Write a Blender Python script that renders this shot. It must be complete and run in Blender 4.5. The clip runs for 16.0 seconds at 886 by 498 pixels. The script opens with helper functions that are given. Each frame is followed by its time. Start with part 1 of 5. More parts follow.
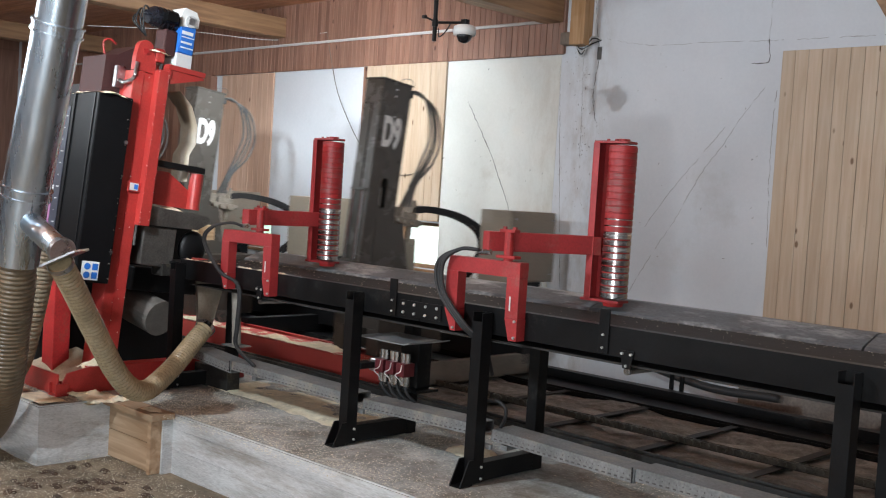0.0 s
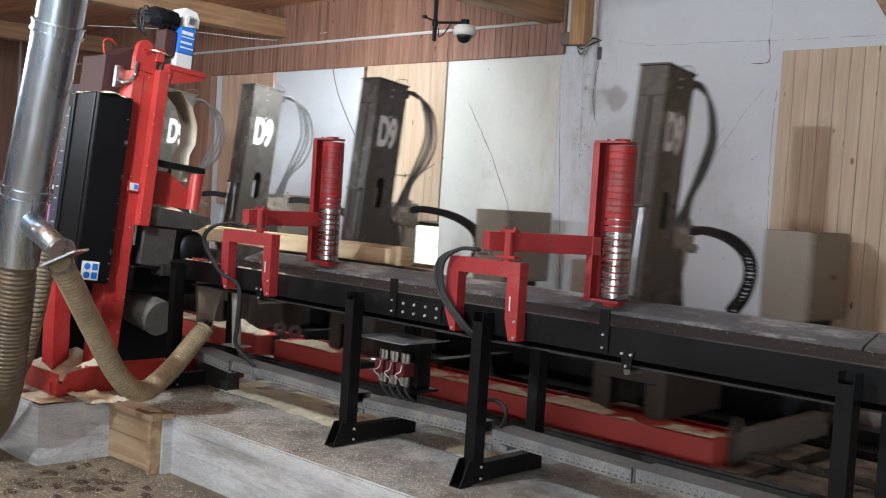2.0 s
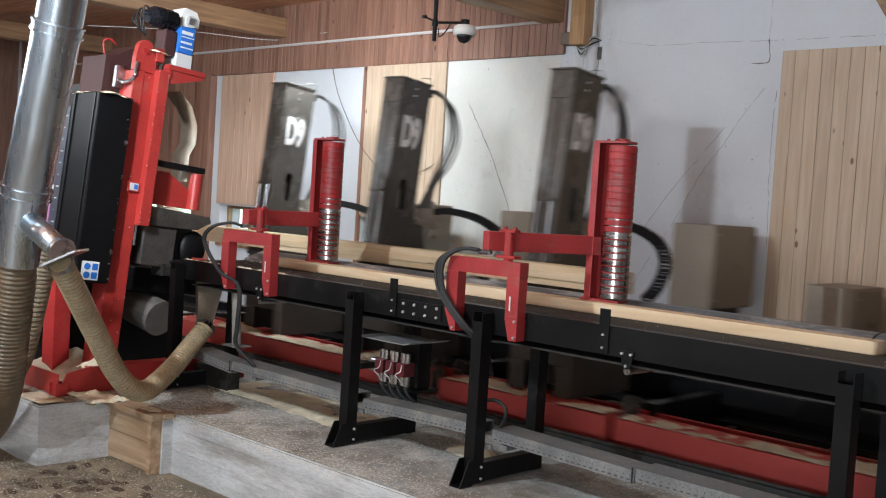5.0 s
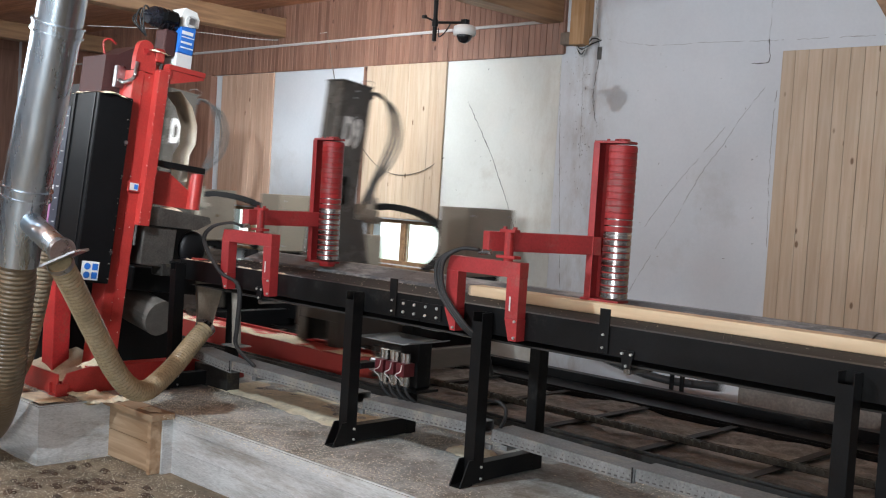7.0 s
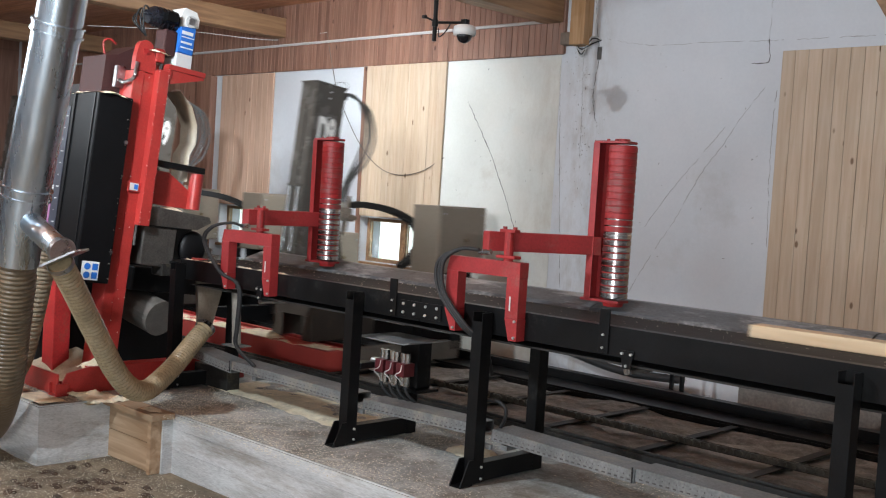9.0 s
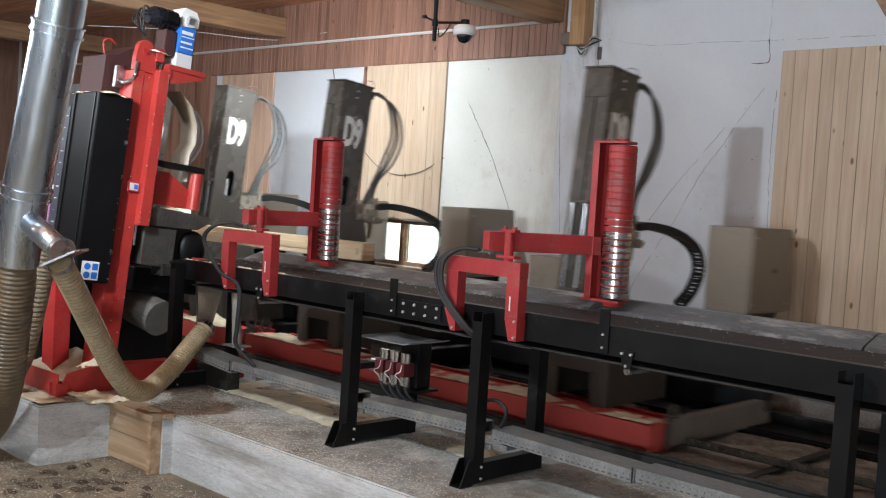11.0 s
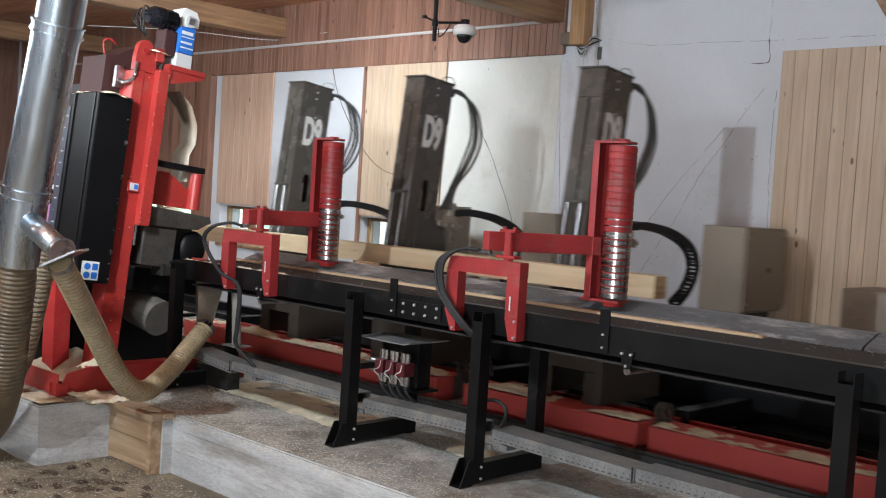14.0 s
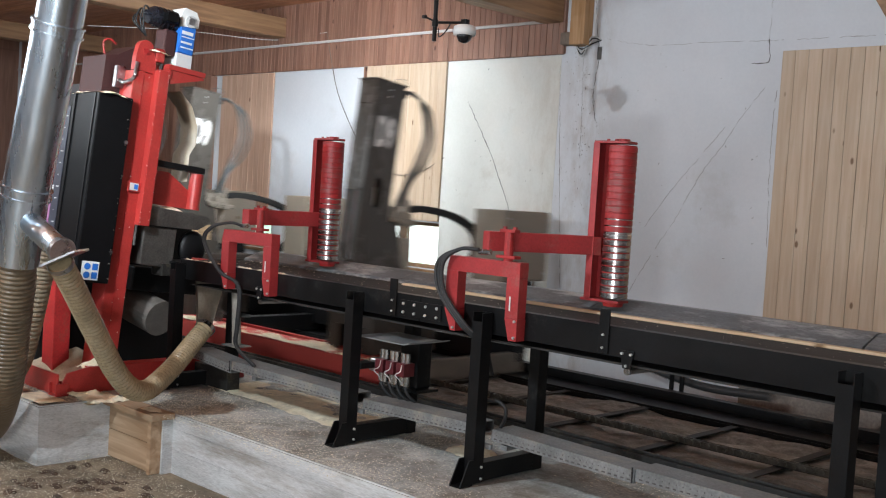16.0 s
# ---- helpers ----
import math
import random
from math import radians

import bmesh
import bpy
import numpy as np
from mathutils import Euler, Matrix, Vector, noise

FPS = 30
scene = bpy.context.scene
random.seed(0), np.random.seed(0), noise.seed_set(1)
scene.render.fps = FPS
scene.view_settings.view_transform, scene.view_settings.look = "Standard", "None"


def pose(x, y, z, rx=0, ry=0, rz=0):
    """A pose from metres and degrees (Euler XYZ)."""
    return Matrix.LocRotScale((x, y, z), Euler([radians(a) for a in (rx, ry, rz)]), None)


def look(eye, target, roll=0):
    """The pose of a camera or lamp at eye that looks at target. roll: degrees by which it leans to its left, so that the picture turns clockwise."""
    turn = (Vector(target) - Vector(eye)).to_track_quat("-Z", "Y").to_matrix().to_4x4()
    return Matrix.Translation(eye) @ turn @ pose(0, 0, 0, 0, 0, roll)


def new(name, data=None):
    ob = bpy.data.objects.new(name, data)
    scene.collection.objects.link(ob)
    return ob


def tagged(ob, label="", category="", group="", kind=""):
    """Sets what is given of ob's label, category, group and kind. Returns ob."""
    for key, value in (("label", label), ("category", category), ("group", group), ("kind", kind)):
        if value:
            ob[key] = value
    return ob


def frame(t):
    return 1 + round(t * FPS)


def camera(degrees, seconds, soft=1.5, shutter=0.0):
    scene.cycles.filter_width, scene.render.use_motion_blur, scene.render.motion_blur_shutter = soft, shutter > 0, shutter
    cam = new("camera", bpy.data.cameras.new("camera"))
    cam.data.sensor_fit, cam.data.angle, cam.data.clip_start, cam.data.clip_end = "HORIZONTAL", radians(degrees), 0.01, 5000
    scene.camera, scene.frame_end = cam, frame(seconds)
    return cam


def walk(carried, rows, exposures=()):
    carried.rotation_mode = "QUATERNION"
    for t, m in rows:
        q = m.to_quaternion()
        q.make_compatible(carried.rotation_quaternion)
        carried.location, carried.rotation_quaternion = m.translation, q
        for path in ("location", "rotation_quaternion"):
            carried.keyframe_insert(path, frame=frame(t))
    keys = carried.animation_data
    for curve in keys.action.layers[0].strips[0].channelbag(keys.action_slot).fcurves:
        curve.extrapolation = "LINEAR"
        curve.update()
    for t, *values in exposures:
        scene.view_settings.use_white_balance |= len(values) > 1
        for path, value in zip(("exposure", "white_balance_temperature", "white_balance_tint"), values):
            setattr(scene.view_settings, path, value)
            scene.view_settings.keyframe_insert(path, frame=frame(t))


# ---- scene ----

# ---------------------------------------------------------------- camera
cam = camera(46.16, 16.0, soft=1.15, shutter=1.0)
EYE = Vector((0.0, 0.0, 1.33))
STAND = look(EYE, EYE + Vector((-0.68897, 0.72304, -0.05023)), 3.55)
walk(cam, [(0.0, STAND), (16.0, STAND)])

# ---------------------------------------------------------------- world, lamps
world = bpy.data.worlds.new("sky")
scene.world = world
world.use_nodes = True
wn = world.node_tree.nodes
wl = world.node_tree.links
sky = wn.new("ShaderNodeTexSky")
sky.sky_type = "NISHITA"
sky.sun_disc = False
sky.sun_elevation = radians(40)
sky.sun_rotation = radians(200)
wl.new(sky.outputs[0], wn["Background"].inputs[0])
wn["Background"].inputs[1].default_value = 0.15
scene.view_settings.exposure = 0.0


def bulb(name, eye, energy, radius, color=(0.84, 0.93, 1.0)):
    data = bpy.data.lights.new(name, "POINT")
    data.energy, data.shadow_soft_size, data.color = energy, radius, color
    ob = new(name, data)
    ob.location = eye
    return ob


def panel_light(name, eye, target, energy, size, color=(0.84, 0.93, 1.0)):
    data = bpy.data.lights.new(name, "AREA")
    data.shape, data.size, data.size_y = "RECTANGLE", size[0], size[1]
    data.energy, data.color = energy, color
    ob = new(name, data)
    ob.matrix_world = look(eye, target)
    return ob


bulb("work_light", (-3.84, 0.12, 2.76), 425, 0.03, (0.80, 0.905, 1.0))
# fill added out of view to brighten the ceiling and duct
bulb("ceiling_fill", (-8.6, 1.0, 2.45), 220, 0.12)
bulb("cut_lamp", (-6.20, 5.25, 3.0), 4, 0.09)
panel_light("cut_light", (-6.42, 5.12, 2.60), (-8.05, 5.98, 1.50), 64, (0.30, 0.15))
# fill spot added to brighten the saw, no known source
spot = bpy.data.lights.new("saw_fill", "SPOT")
spot.energy, spot.spot_size, spot.spot_blend, spot.shadow_soft_size, spot.color = 850, radians(46), 0.7, 0.09, (0.84, 0.93, 1.0)
new("saw_fill", spot).matrix_world = look((-4.3, 0.5, 2.95), (-6.25, 3.1, 1.78))
# low fill added behind the camera, set in an opening made for it
panel_light("low_fill", (1.4, -4.86, 0.75), (1.0, 0.0, 0.45), 310, (3.4, 2.0), (0.84, 0.93, 1.0))

# ---------------------------------------------------------------- materials
MATS = {}


def mat(name, base, rough=0.5, metal=0.0, vary=0.25, scale=6.0, fine=60.0, bump=0.15, dirt=None, dirt_amount=0.35, stretch=(1, 1, 1), coat=0.0, per_object=0.0, world_space=False, spec=0.5):
    """Two scales of variation, fine relief, and an optional second colour in patches."""
    if name in MATS:
        return MATS[name]
    m = bpy.data.materials.new(name)
    m.use_nodes = True
    n, l = m.node_tree.nodes, m.node_tree.links
    b = n["Principled BSDF"]
    co = n.new("ShaderNodeTexCoord")
    mp = n.new("ShaderNodeMapping")
    mp.inputs["Scale"].default_value = stretch
    if world_space:
        geo = n.new("ShaderNodeNewGeometry")
        l.new(geo.outputs["Position"], mp.inputs[0])
    else:
        l.new(co.outputs["Object"], mp.inputs[0])
    big = n.new("ShaderNodeTexNoise")
    big.inputs["Scale"].default_value = scale
    big.inputs["Detail"].default_value = 6
    big.inputs["Roughness"].default_value = 0.65
    l.new(mp.outputs[0], big.inputs[0])
    small = n.new("ShaderNodeTexNoise")
    small.inputs["Scale"].default_value = fine
    small.inputs["Detail"].default_value = 4
    l.new(mp.outputs[0], small.inputs[0])
    ramp = n.new("ShaderNodeValToRGB")
    ramp.color_ramp.elements[0].position, ramp.color_ramp.elements[1].position = 0.3, 0.72
    lo = [max(0.0, c * (1 - vary)) for c in base]
    hi = [min(1.0, c * (1 + vary)) for c in base]
    ramp.color_ramp.elements[0].color, ramp.color_ramp.elements[1].color = (*lo, 1), (*hi, 1)
    l.new(big.outputs[0], ramp.inputs[0])
    mixer = n.new("ShaderNodeMix")
    mixer.data_type, mixer.blend_type = "RGBA", "OVERLAY"
    mixer.inputs[0].default_value = min(1.0, vary * 1.6)
    l.new(ramp.outputs[0], mixer.inputs[6])
    l.new(small.outputs["Fac"], mixer.inputs[7])
    out = mixer.outputs[2]
    if dirt:
        d = n.new("ShaderNodeTexNoise")
        d.inputs["Scale"].default_value = scale * 0.6
        d.inputs["Detail"].default_value = 9
        d.inputs["Roughness"].default_value = 0.75
        l.new(mp.outputs[0], d.inputs[0])
        dr = n.new("ShaderNodeValToRGB")
        dr.color_ramp.elements[0].position = 0.62 - 0.3 * dirt_amount
        dr.color_ramp.elements[1].position = 0.80 - 0.3 * dirt_amount
        l.new(d.outputs[0], dr.inputs[0])
        dm = n.new("ShaderNodeMix")
        dm.data_type = "RGBA"
        l.new(dr.outputs[0], dm.inputs[0])
        l.new(out, dm.inputs[6])
        dm.inputs[7].default_value = (*dirt, 1)
        out = dm.outputs[2]
    if per_object:
        oi = n.new("ShaderNodeObjectInfo")
        mr = n.new("ShaderNodeMapRange")
        mr.inputs[3].default_value, mr.inputs[4].default_value = 1 - per_object, 1 + per_object
        l.new(oi.outputs["Random"], mr.inputs[0])
        hs = n.new("ShaderNodeHueSaturation")
        l.new(mr.outputs[0], hs.inputs["Value"])
        l.new(out, hs.inputs["Color"])
        out = hs.outputs[0]
    l.new(out, b.inputs["Base Color"])
    rr = n.new("ShaderNodeMapRange")
    rr.inputs[3].default_value, rr.inputs[4].default_value = max(0.02, rough - 0.12), min(1.0, rough + 0.14)
    l.new(big.outputs[0], rr.inputs[0])
    l.new(rr.outputs[0], b.inputs["Roughness"])
    b.inputs["Metallic"].default_value = metal
    b.inputs["Specular IOR Level"].default_value = spec
    b.inputs["Coat Weight"].default_value = coat
    if bump:
        bp = n.new("ShaderNodeBump")
        bp.inputs["Strength"].default_value = bump
        bp.inputs["Distance"].default_value = 0.004
        l.new(small.outputs["Fac"], bp.inputs["Height"])
        l.new(bp.outputs[0], b.inputs["Normal"])
    MATS[name] = m
    return m


def wood(name, base, dark, ring=3.0, rough=0.6, per_object=0.12, along="Z", knots=True):
    """Pine: long grain along one axis, darker streaks and knots, varied from piece to piece."""
    if name in MATS:
        return MATS[name]
    m = bpy.data.materials.new(name)
    m.use_nodes = True
    n, l = m.node_tree.nodes, m.node_tree.links
    b = n["Principled BSDF"]
    geo = n.new("ShaderNodeTexCoord")
    oi = n.new("ShaderNodeObjectInfo")
    shift = n.new("ShaderNodeVectorMath")
    shift.operation = "SCALE"
    shift.inputs[0].default_value = (7.3, 5.1, 11.7)
    l.new(oi.outputs["Random"], shift.inputs[3])
    add = n.new("ShaderNodeVectorMath")
    l.new(geo.outputs["Object"], add.inputs[0])
    l.new(shift.outputs[0], add.inputs[1])
    mp = n.new("ShaderNodeMapping")
    mp.inputs["Scale"].default_value = {"Z": (9, 9, 0.7), "X": (0.7, 9, 9), "Y": (9, 0.7, 9)}[along]
    l.new(add.outputs[0], mp.inputs[0])
    gr = n.new("ShaderNodeTexNoise")
    gr.inputs["Scale"].default_value = ring
    gr.inputs["Detail"].default_value = 7
    gr.inputs["Distortion"].default_value = 0.6
    l.new(mp.outputs[0], gr.inputs[0])
    ramp = n.new("ShaderNodeValToRGB")
    ramp.color_ramp.elements[0].position, ramp.color_ramp.elements[1].position = 0.34, 0.66
    ramp.color_ramp.elements[0].color, ramp.color_ramp.elements[1].color = (*dark, 1), (*base, 1)
    l.new(gr.outputs[0], ramp.inputs[0])
    out = ramp.outputs[0]
    if knots:
        vp = n.new("ShaderNodeMapping")
        vp.inputs["Scale"].default_value = {"Z": (1, 0, 0.5), "X": (0.5, 0, 1), "Y": (1, 0.5, 0)}[along]
        l.new(add.outputs[0], vp.inputs[0])
        vo = n.new("ShaderNodeTexVoronoi")
        vo.inputs["Scale"].default_value = 7.5
        l.new(vp.outputs[0], vo.inputs[0])
        kr = n.new("ShaderNodeValToRGB")
        kr.color_ramp.elements[0].position, kr.color_ramp.elements[1].position = 0.06, 0.11
        kr.color_ramp.elements[0].color = (0, 0, 0, 1)
        l.new(vo.outputs["Distance"], kr.inputs[0])
        km = n.new("ShaderNodeMix")
        km.data_type = "RGBA"
        l.new(kr.outputs[0], km.inputs[0])
        km.inputs[6].default_value = (dark[0] * 0.36, dark[1] * 0.28, dark[2] * 0.22, 1)
        l.new(out, km.inputs[7])
        out = km.outputs[2]
    mr = n.new("ShaderNodeMapRange")
    mr.inputs[3].default_value, mr.inputs[4].default_value = 1 - per_object, 1 + per_object
    l.new(oi.outputs["Random"], mr.inputs[0])
    hs = n.new("ShaderNodeHueSaturation")
    l.new(mr.outputs[0], hs.inputs["Value"])
    l.new(out, hs.inputs["Color"])
    l.new(hs.outputs[0], b.inputs["Base Color"])
    b.inputs["Roughness"].default_value = rough
    bp = n.new("ShaderNodeBump")
    bp.inputs["Strength"].default_value, bp.inputs["Distance"].default_value = 0.2, 0.003
    l.new(gr.outputs[0], bp.inputs["Height"])
    l.new(bp.outputs[0], b.inputs["Normal"])
    MATS[name] = m
    return m


RED = mat("red_paint", (0.37, 0.032, 0.027), 0.36, 0.0, 0.2, 3.0, 90, 0.06, dirt=(0.34, 0.13, 0.09), dirt_amount=0.22)
GUIDE_RED = mat("dusty_red_paint", (0.36, 0.032, 0.034), 0.45, 0.0, 0.2, 4.0, 90, 0.06, dirt=(0.28, 0.13, 0.10), dirt_amount=0.18)
BEAM_RED = mat("chalky_red_paint", (0.60, 0.085, 0.072), 0.6, 0.0, 0.12, 2.0, 90, 0.06, dirt=(0.34, 0.14, 0.10), dirt_amount=0.10)
DARK_RED = mat("worn_red_paint", (0.33, 0.018, 0.018), 0.5, 0.0, 0.25, 5.0, 80, 0.08, dirt=(0.20, 0.09, 0.06), dirt_amount=0.25)
BLACK = mat("black_paint", (0.006, 0.006, 0.0065), 0.36, 0.0, 0.3, 5.0, 120, 0.08, dirt=(0.045, 0.043, 0.038), dirt_amount=0.10, spec=0.25)
BLACK_PANEL = mat("black_panel", (0.005, 0.005, 0.0055), 0.38, 0.0, 0.2, 3.0, 150, 0.03, spec=0.15)
POST = mat("grey_brown_enamel", (0.080, 0.071, 0.061), 0.26, 0.0, 0.12, 3.0, 120, 0.03, dirt=(0.15, 0.13, 0.105), dirt_amount=0.1)
CABINET = mat("beige_enamel", (0.25, 0.21, 0.165), 0.5, 0.0, 0.1, 2.0, 60, 0.04, dirt=(0.14, 0.11, 0.08), dirt_amount=0.05)
STEEL = mat("worn_steel", (0.42, 0.42, 0.43), 0.28, 1.0, 0.2, 8.0, 120, 0.05)
DUCT = mat("galvanised_duct", (0.56, 0.63, 0.70), 0.27, 1.0, 0.12, 5.0, 60, 0.06, stretch=(1, 1, 0.15))
RING_STEEL = mat("worn_ring_steel", (0.46, 0.45, 0.44), 0.24, 1.0, 0.35, 14.0, 90, 0.08, dirt=(0.17, 0.10, 0.09), dirt_amount=0.5, stretch=(0.4, 0.4, 3))
RING_RED = mat("scuffed_ring_red", (0.34, 0.022, 0.024), 0.42, 0.0, 0.25, 9.0, 90, 0.1, dirt=(0.19, 0.10, 0.09), dirt_amount=0.42, stretch=(0.6, 0.6, 2.5))
CHROME = mat("polished_steel", (0.48, 0.48, 0.48), 0.18, 1.0, 0.1, 9.0, 60, 0.03)
TRAY = mat("galvanised_tray", (0.215, 0.22, 0.22), 0.5, 0.35, 0.3, 7.0, 90, 0.15, dirt=(0.36, 0.33, 0.27), dirt_amount=0.34)
ZINC = mat("zinc_plated", (0.55, 0.55, 0.53), 0.4, 0.35, 0.1, 20, 80, 0.03)
RUBBER = mat("black_rubber", (0.018, 0.018, 0.019), 0.6, 0.0, 0.2, 20, 120, 0.1)
BELT = mat("dusty_belt", (0.020, 0.017, 0.015), 0.7, 0.0, 0.3, 4.0, 160, 0.25, dirt=(0.075, 0.068, 0.058), dirt_amount=0.10, stretch=(0.4, 1.6, 1))
SLIDE = mat("scuffed_slide_plate", (0.10, 0.106, 0.112), 0.36, 0.0, 0.5, 7.0, 90, 0.15, dirt=(0.52, 0.53, 0.52), dirt_amount=0.40, stretch=(0.5, 1.5, 1))
CONCRETE = mat("cast_concrete", (0.50, 0.51, 0.51), 0.85, 0.0, 0.3, 2.6, 60, 0.6, dirt=(0.24, 0.205, 0.165), dirt_amount=0.42, stretch=(0.45, 1, 3.2))
DUSTY_CONCRETE = mat("dusty_concrete", (0.45, 0.455, 0.435), 0.9, 0.0, 0.45, 3.6, 70, 0.9, dirt=(0.20, 0.185, 0.155), dirt_amount=0.62)
EARTH = mat("sawdust_floor", (0.22, 0.18, 0.125), 0.95, 0.0, 0.4, 4.0, 80, 0.9, dirt=(0.07, 0.052, 0.038), dirt_amount=0.45)
CHIPS = mat("fresh_chips", (0.80, 0.74, 0.60), 0.9, 0.0, 0.12, 30, 160, 0.3)
SAWDUST = mat("sawdust", (0.80, 0.71, 0.53), 0.95, 0.0, 0.2, 14.0, 160, 1.0, dirt=(0.50, 0.43, 0.31), dirt_amount=0.3)
PLASTER = mat("white_plaster", (0.625, 0.645, 0.675), 0.85, 0.0, 0.05, 1.2, 50, 0.12, dirt=(0.50, 0.50, 0.495), dirt_amount=0.18, world_space=True)


def streak(m, centre, width, color, amount):
    """Old running stains in the plaster beside a joint, upright and ragged."""
    n, l = m.node_tree.nodes, m.node_tree.links
    b = n["Principled BSDF"]
    was = b.inputs["Base Color"].links[0].from_socket
    geo, sep = n.new("ShaderNodeNewGeometry"), n.new("ShaderNodeSeparateXYZ")
    l.new(geo.outputs["Position"], sep.inputs[0])
    off = n.new("ShaderNodeMath")
    off.operation = "SUBTRACT"
    off.inputs[1].default_value = centre
    l.new(sep.outputs[0], off.inputs[0])
    mag = n.new("ShaderNodeMath")
    mag.operation = "ABSOLUTE"
    l.new(off.outputs[0], mag.inputs[0])
    near = n.new("ShaderNodeMapRange")
    near.inputs[1].default_value, near.inputs[2].default_value = 0.0, width
    near.inputs[3].default_value, near.inputs[4].default_value = amount, 0.0
    l.new(mag.outputs[0], near.inputs[0])
    mp = n.new("ShaderNodeMapping")
    mp.inputs["Scale"].default_value = (6, 1, 2.2)
    l.new(geo.outputs["Position"], mp.inputs[0])
    tex = n.new("ShaderNodeTexNoise")
    tex.inputs["Scale"].default_value, tex.inputs["Detail"].default_value, tex.inputs["Roughness"].default_value = 1.6, 9, 0.72
    l.new(mp.outputs[0], tex.inputs[0])
    ramp = n.new("ShaderNodeValToRGB")
    ramp.color_ramp.elements[0].position, ramp.color_ramp.elements[1].position = 0.44, 0.68
    l.new(tex.outputs[0], ramp.inputs[0])
    mul = n.new("ShaderNodeMath")
    mul.operation = "MULTIPLY"
    l.new(near.outputs[0], mul.inputs[0])
    l.new(ramp.outputs[0], mul.inputs[1])
    mx = n.new("ShaderNodeMix")
    mx.data_type = "RGBA"
    l.new(mul.outputs[0], mx.inputs[0])
    l.new(was, mx.inputs[6])
    mx.inputs[7].default_value = (*color, 1)
    l.new(mx.outputs[2], b.inputs["Base Color"])


streak(PLASTER, -4.97, 0.34, (0.36, 0.32, 0.28), 0.6)
CREAM = mat("cream_plaster", (0.66, 0.66, 0.615), 0.85, 0.0, 0.06, 1.5, 50, 0.15, dirt=(0.52, 0.49, 0.43), dirt_amount=0.26, world_space=True)
streak(CREAM, -5.3, 0.6, (0.42, 0.36, 0.28), 0.35)
HOSE = mat("clear_tan_hose", (0.36, 0.28, 0.17), 0.22, 0.0, 0.2, 9.0, 60, 0.05, coat=0.5)
SMOKED_HOSE = mat("smoked_tan_hose", (0.15, 0.11, 0.07), 0.3, 0.0, 0.25, 7.0, 60, 0.05, coat=0.3)
OLD_DUST = mat("old_grey_sawdust", (0.42, 0.34, 0.245), 0.95, 0.0, 0.25, 10.0, 150, 0.9, dirt=(0.26, 0.21, 0.15), dirt_amount=0.3)
DUSTY_HOSE = mat("dusty_hose", (0.33, 0.27, 0.19), 0.75, 0.0, 0.25, 10.0, 140, 0.5)
WHITE = mat("white_paint", (0.72, 0.72, 0.70), 0.5, 0.0, 0.06, 6, 60, 0.03)
BLUE = mat("blue_label", (0.02, 0.14, 0.50), 0.4, 0.0, 0.15, 20, 60, 0.03)
GREY = mat("light_grey_plastic", (0.55, 0.55, 0.54), 0.45, 0.0, 0.06, 6, 60, 0.03)
DIRTY_RAIL = mat("dark_rail_steel", (0.03, 0.028, 0.026), 0.55, 0.4, 0.35, 6, 90, 0.2, dirt=(0.13, 0.11, 0.08), dirt_amount=0.3)
FAINT = mat("faint_crack", (0.30, 0.29, 0.28), 0.95, 0.0, 0.4, 20, 90, 0.1)
CRACK = mat("crack_shadow", (0.09, 0.085, 0.08), 0.95, 0.0, 0.3, 20, 90, 0.1)
PINE = wood("pale_pine", (0.58, 0.455, 0.335), (0.49, 0.36, 0.245), 2.6, 0.55, per_object=0.05)
PINK_PINE = wood("reddish_pine", (0.62, 0.42, 0.31), (0.52, 0.33, 0.23), 2.6, 0.55, per_object=0.05)
RED_BOARD = wood("stained_board", (0.31, 0.165, 0.115), (0.21, 0.10, 0.066), 2.4, 0.5, per_object=0.18)
BEAM_WOOD = wood("old_beam_wood", (0.38, 0.22, 0.115), (0.22, 0.12, 0.062), 2.4, 0.55, along="Y")
CEIL_WOOD = wood("stained_ceiling_board", (0.56, 0.27, 0.15), (0.38, 0.165, 0.085), 2.4, 0.5, along="X", per_object=0.15)
TIMBER = wood("fresh_sawn_timber", (0.76, 0.60, 0.40), (0.64, 0.47, 0.28), 2.2, 0.65, along="X", knots=True)
FORM_WOOD = wood("formwork_board", (0.46, 0.325, 0.21), (0.29, 0.18, 0.10), 2.4, 0.65, along="X")


def glow(name, color, strength):
    m = bpy.data.materials.new(name)
    m.use_nodes = True
    b = m.node_tree.nodes["Principled BSDF"]
    b.inputs["Base Color"].default_value = (*color, 1)
    b.inputs["Emission Color"].default_value = (*color, 1)
    b.inputs["Emission Strength"].default_value = strength
    return m


def glass(name):
    m = bpy.data.materials.new(name)
    m.use_nodes = True
    b = m.node_tree.nodes["Principled BSDF"]
    b.inputs["Base Color"].default_value = (0.95, 0.97, 0.96, 1)
    b.inputs["Roughness"].default_value = 0.03
    b.inputs["Transmission Weight"].default_value = 1.0
    b.inputs["IOR"].default_value = 1.45
    return m


GLASS = glass("window_glass")

# ---------------------------------------------------------------- mesh tools


def mesh_of(bm, name, smooth=False):
    me = bpy.data.meshes.new(name)
    bmesh.ops.recalc_face_normals(bm, faces=bm.faces)
    bm.to_mesh(me)
    bm.free()
    if smooth:
        me.shade_smooth()
    return me


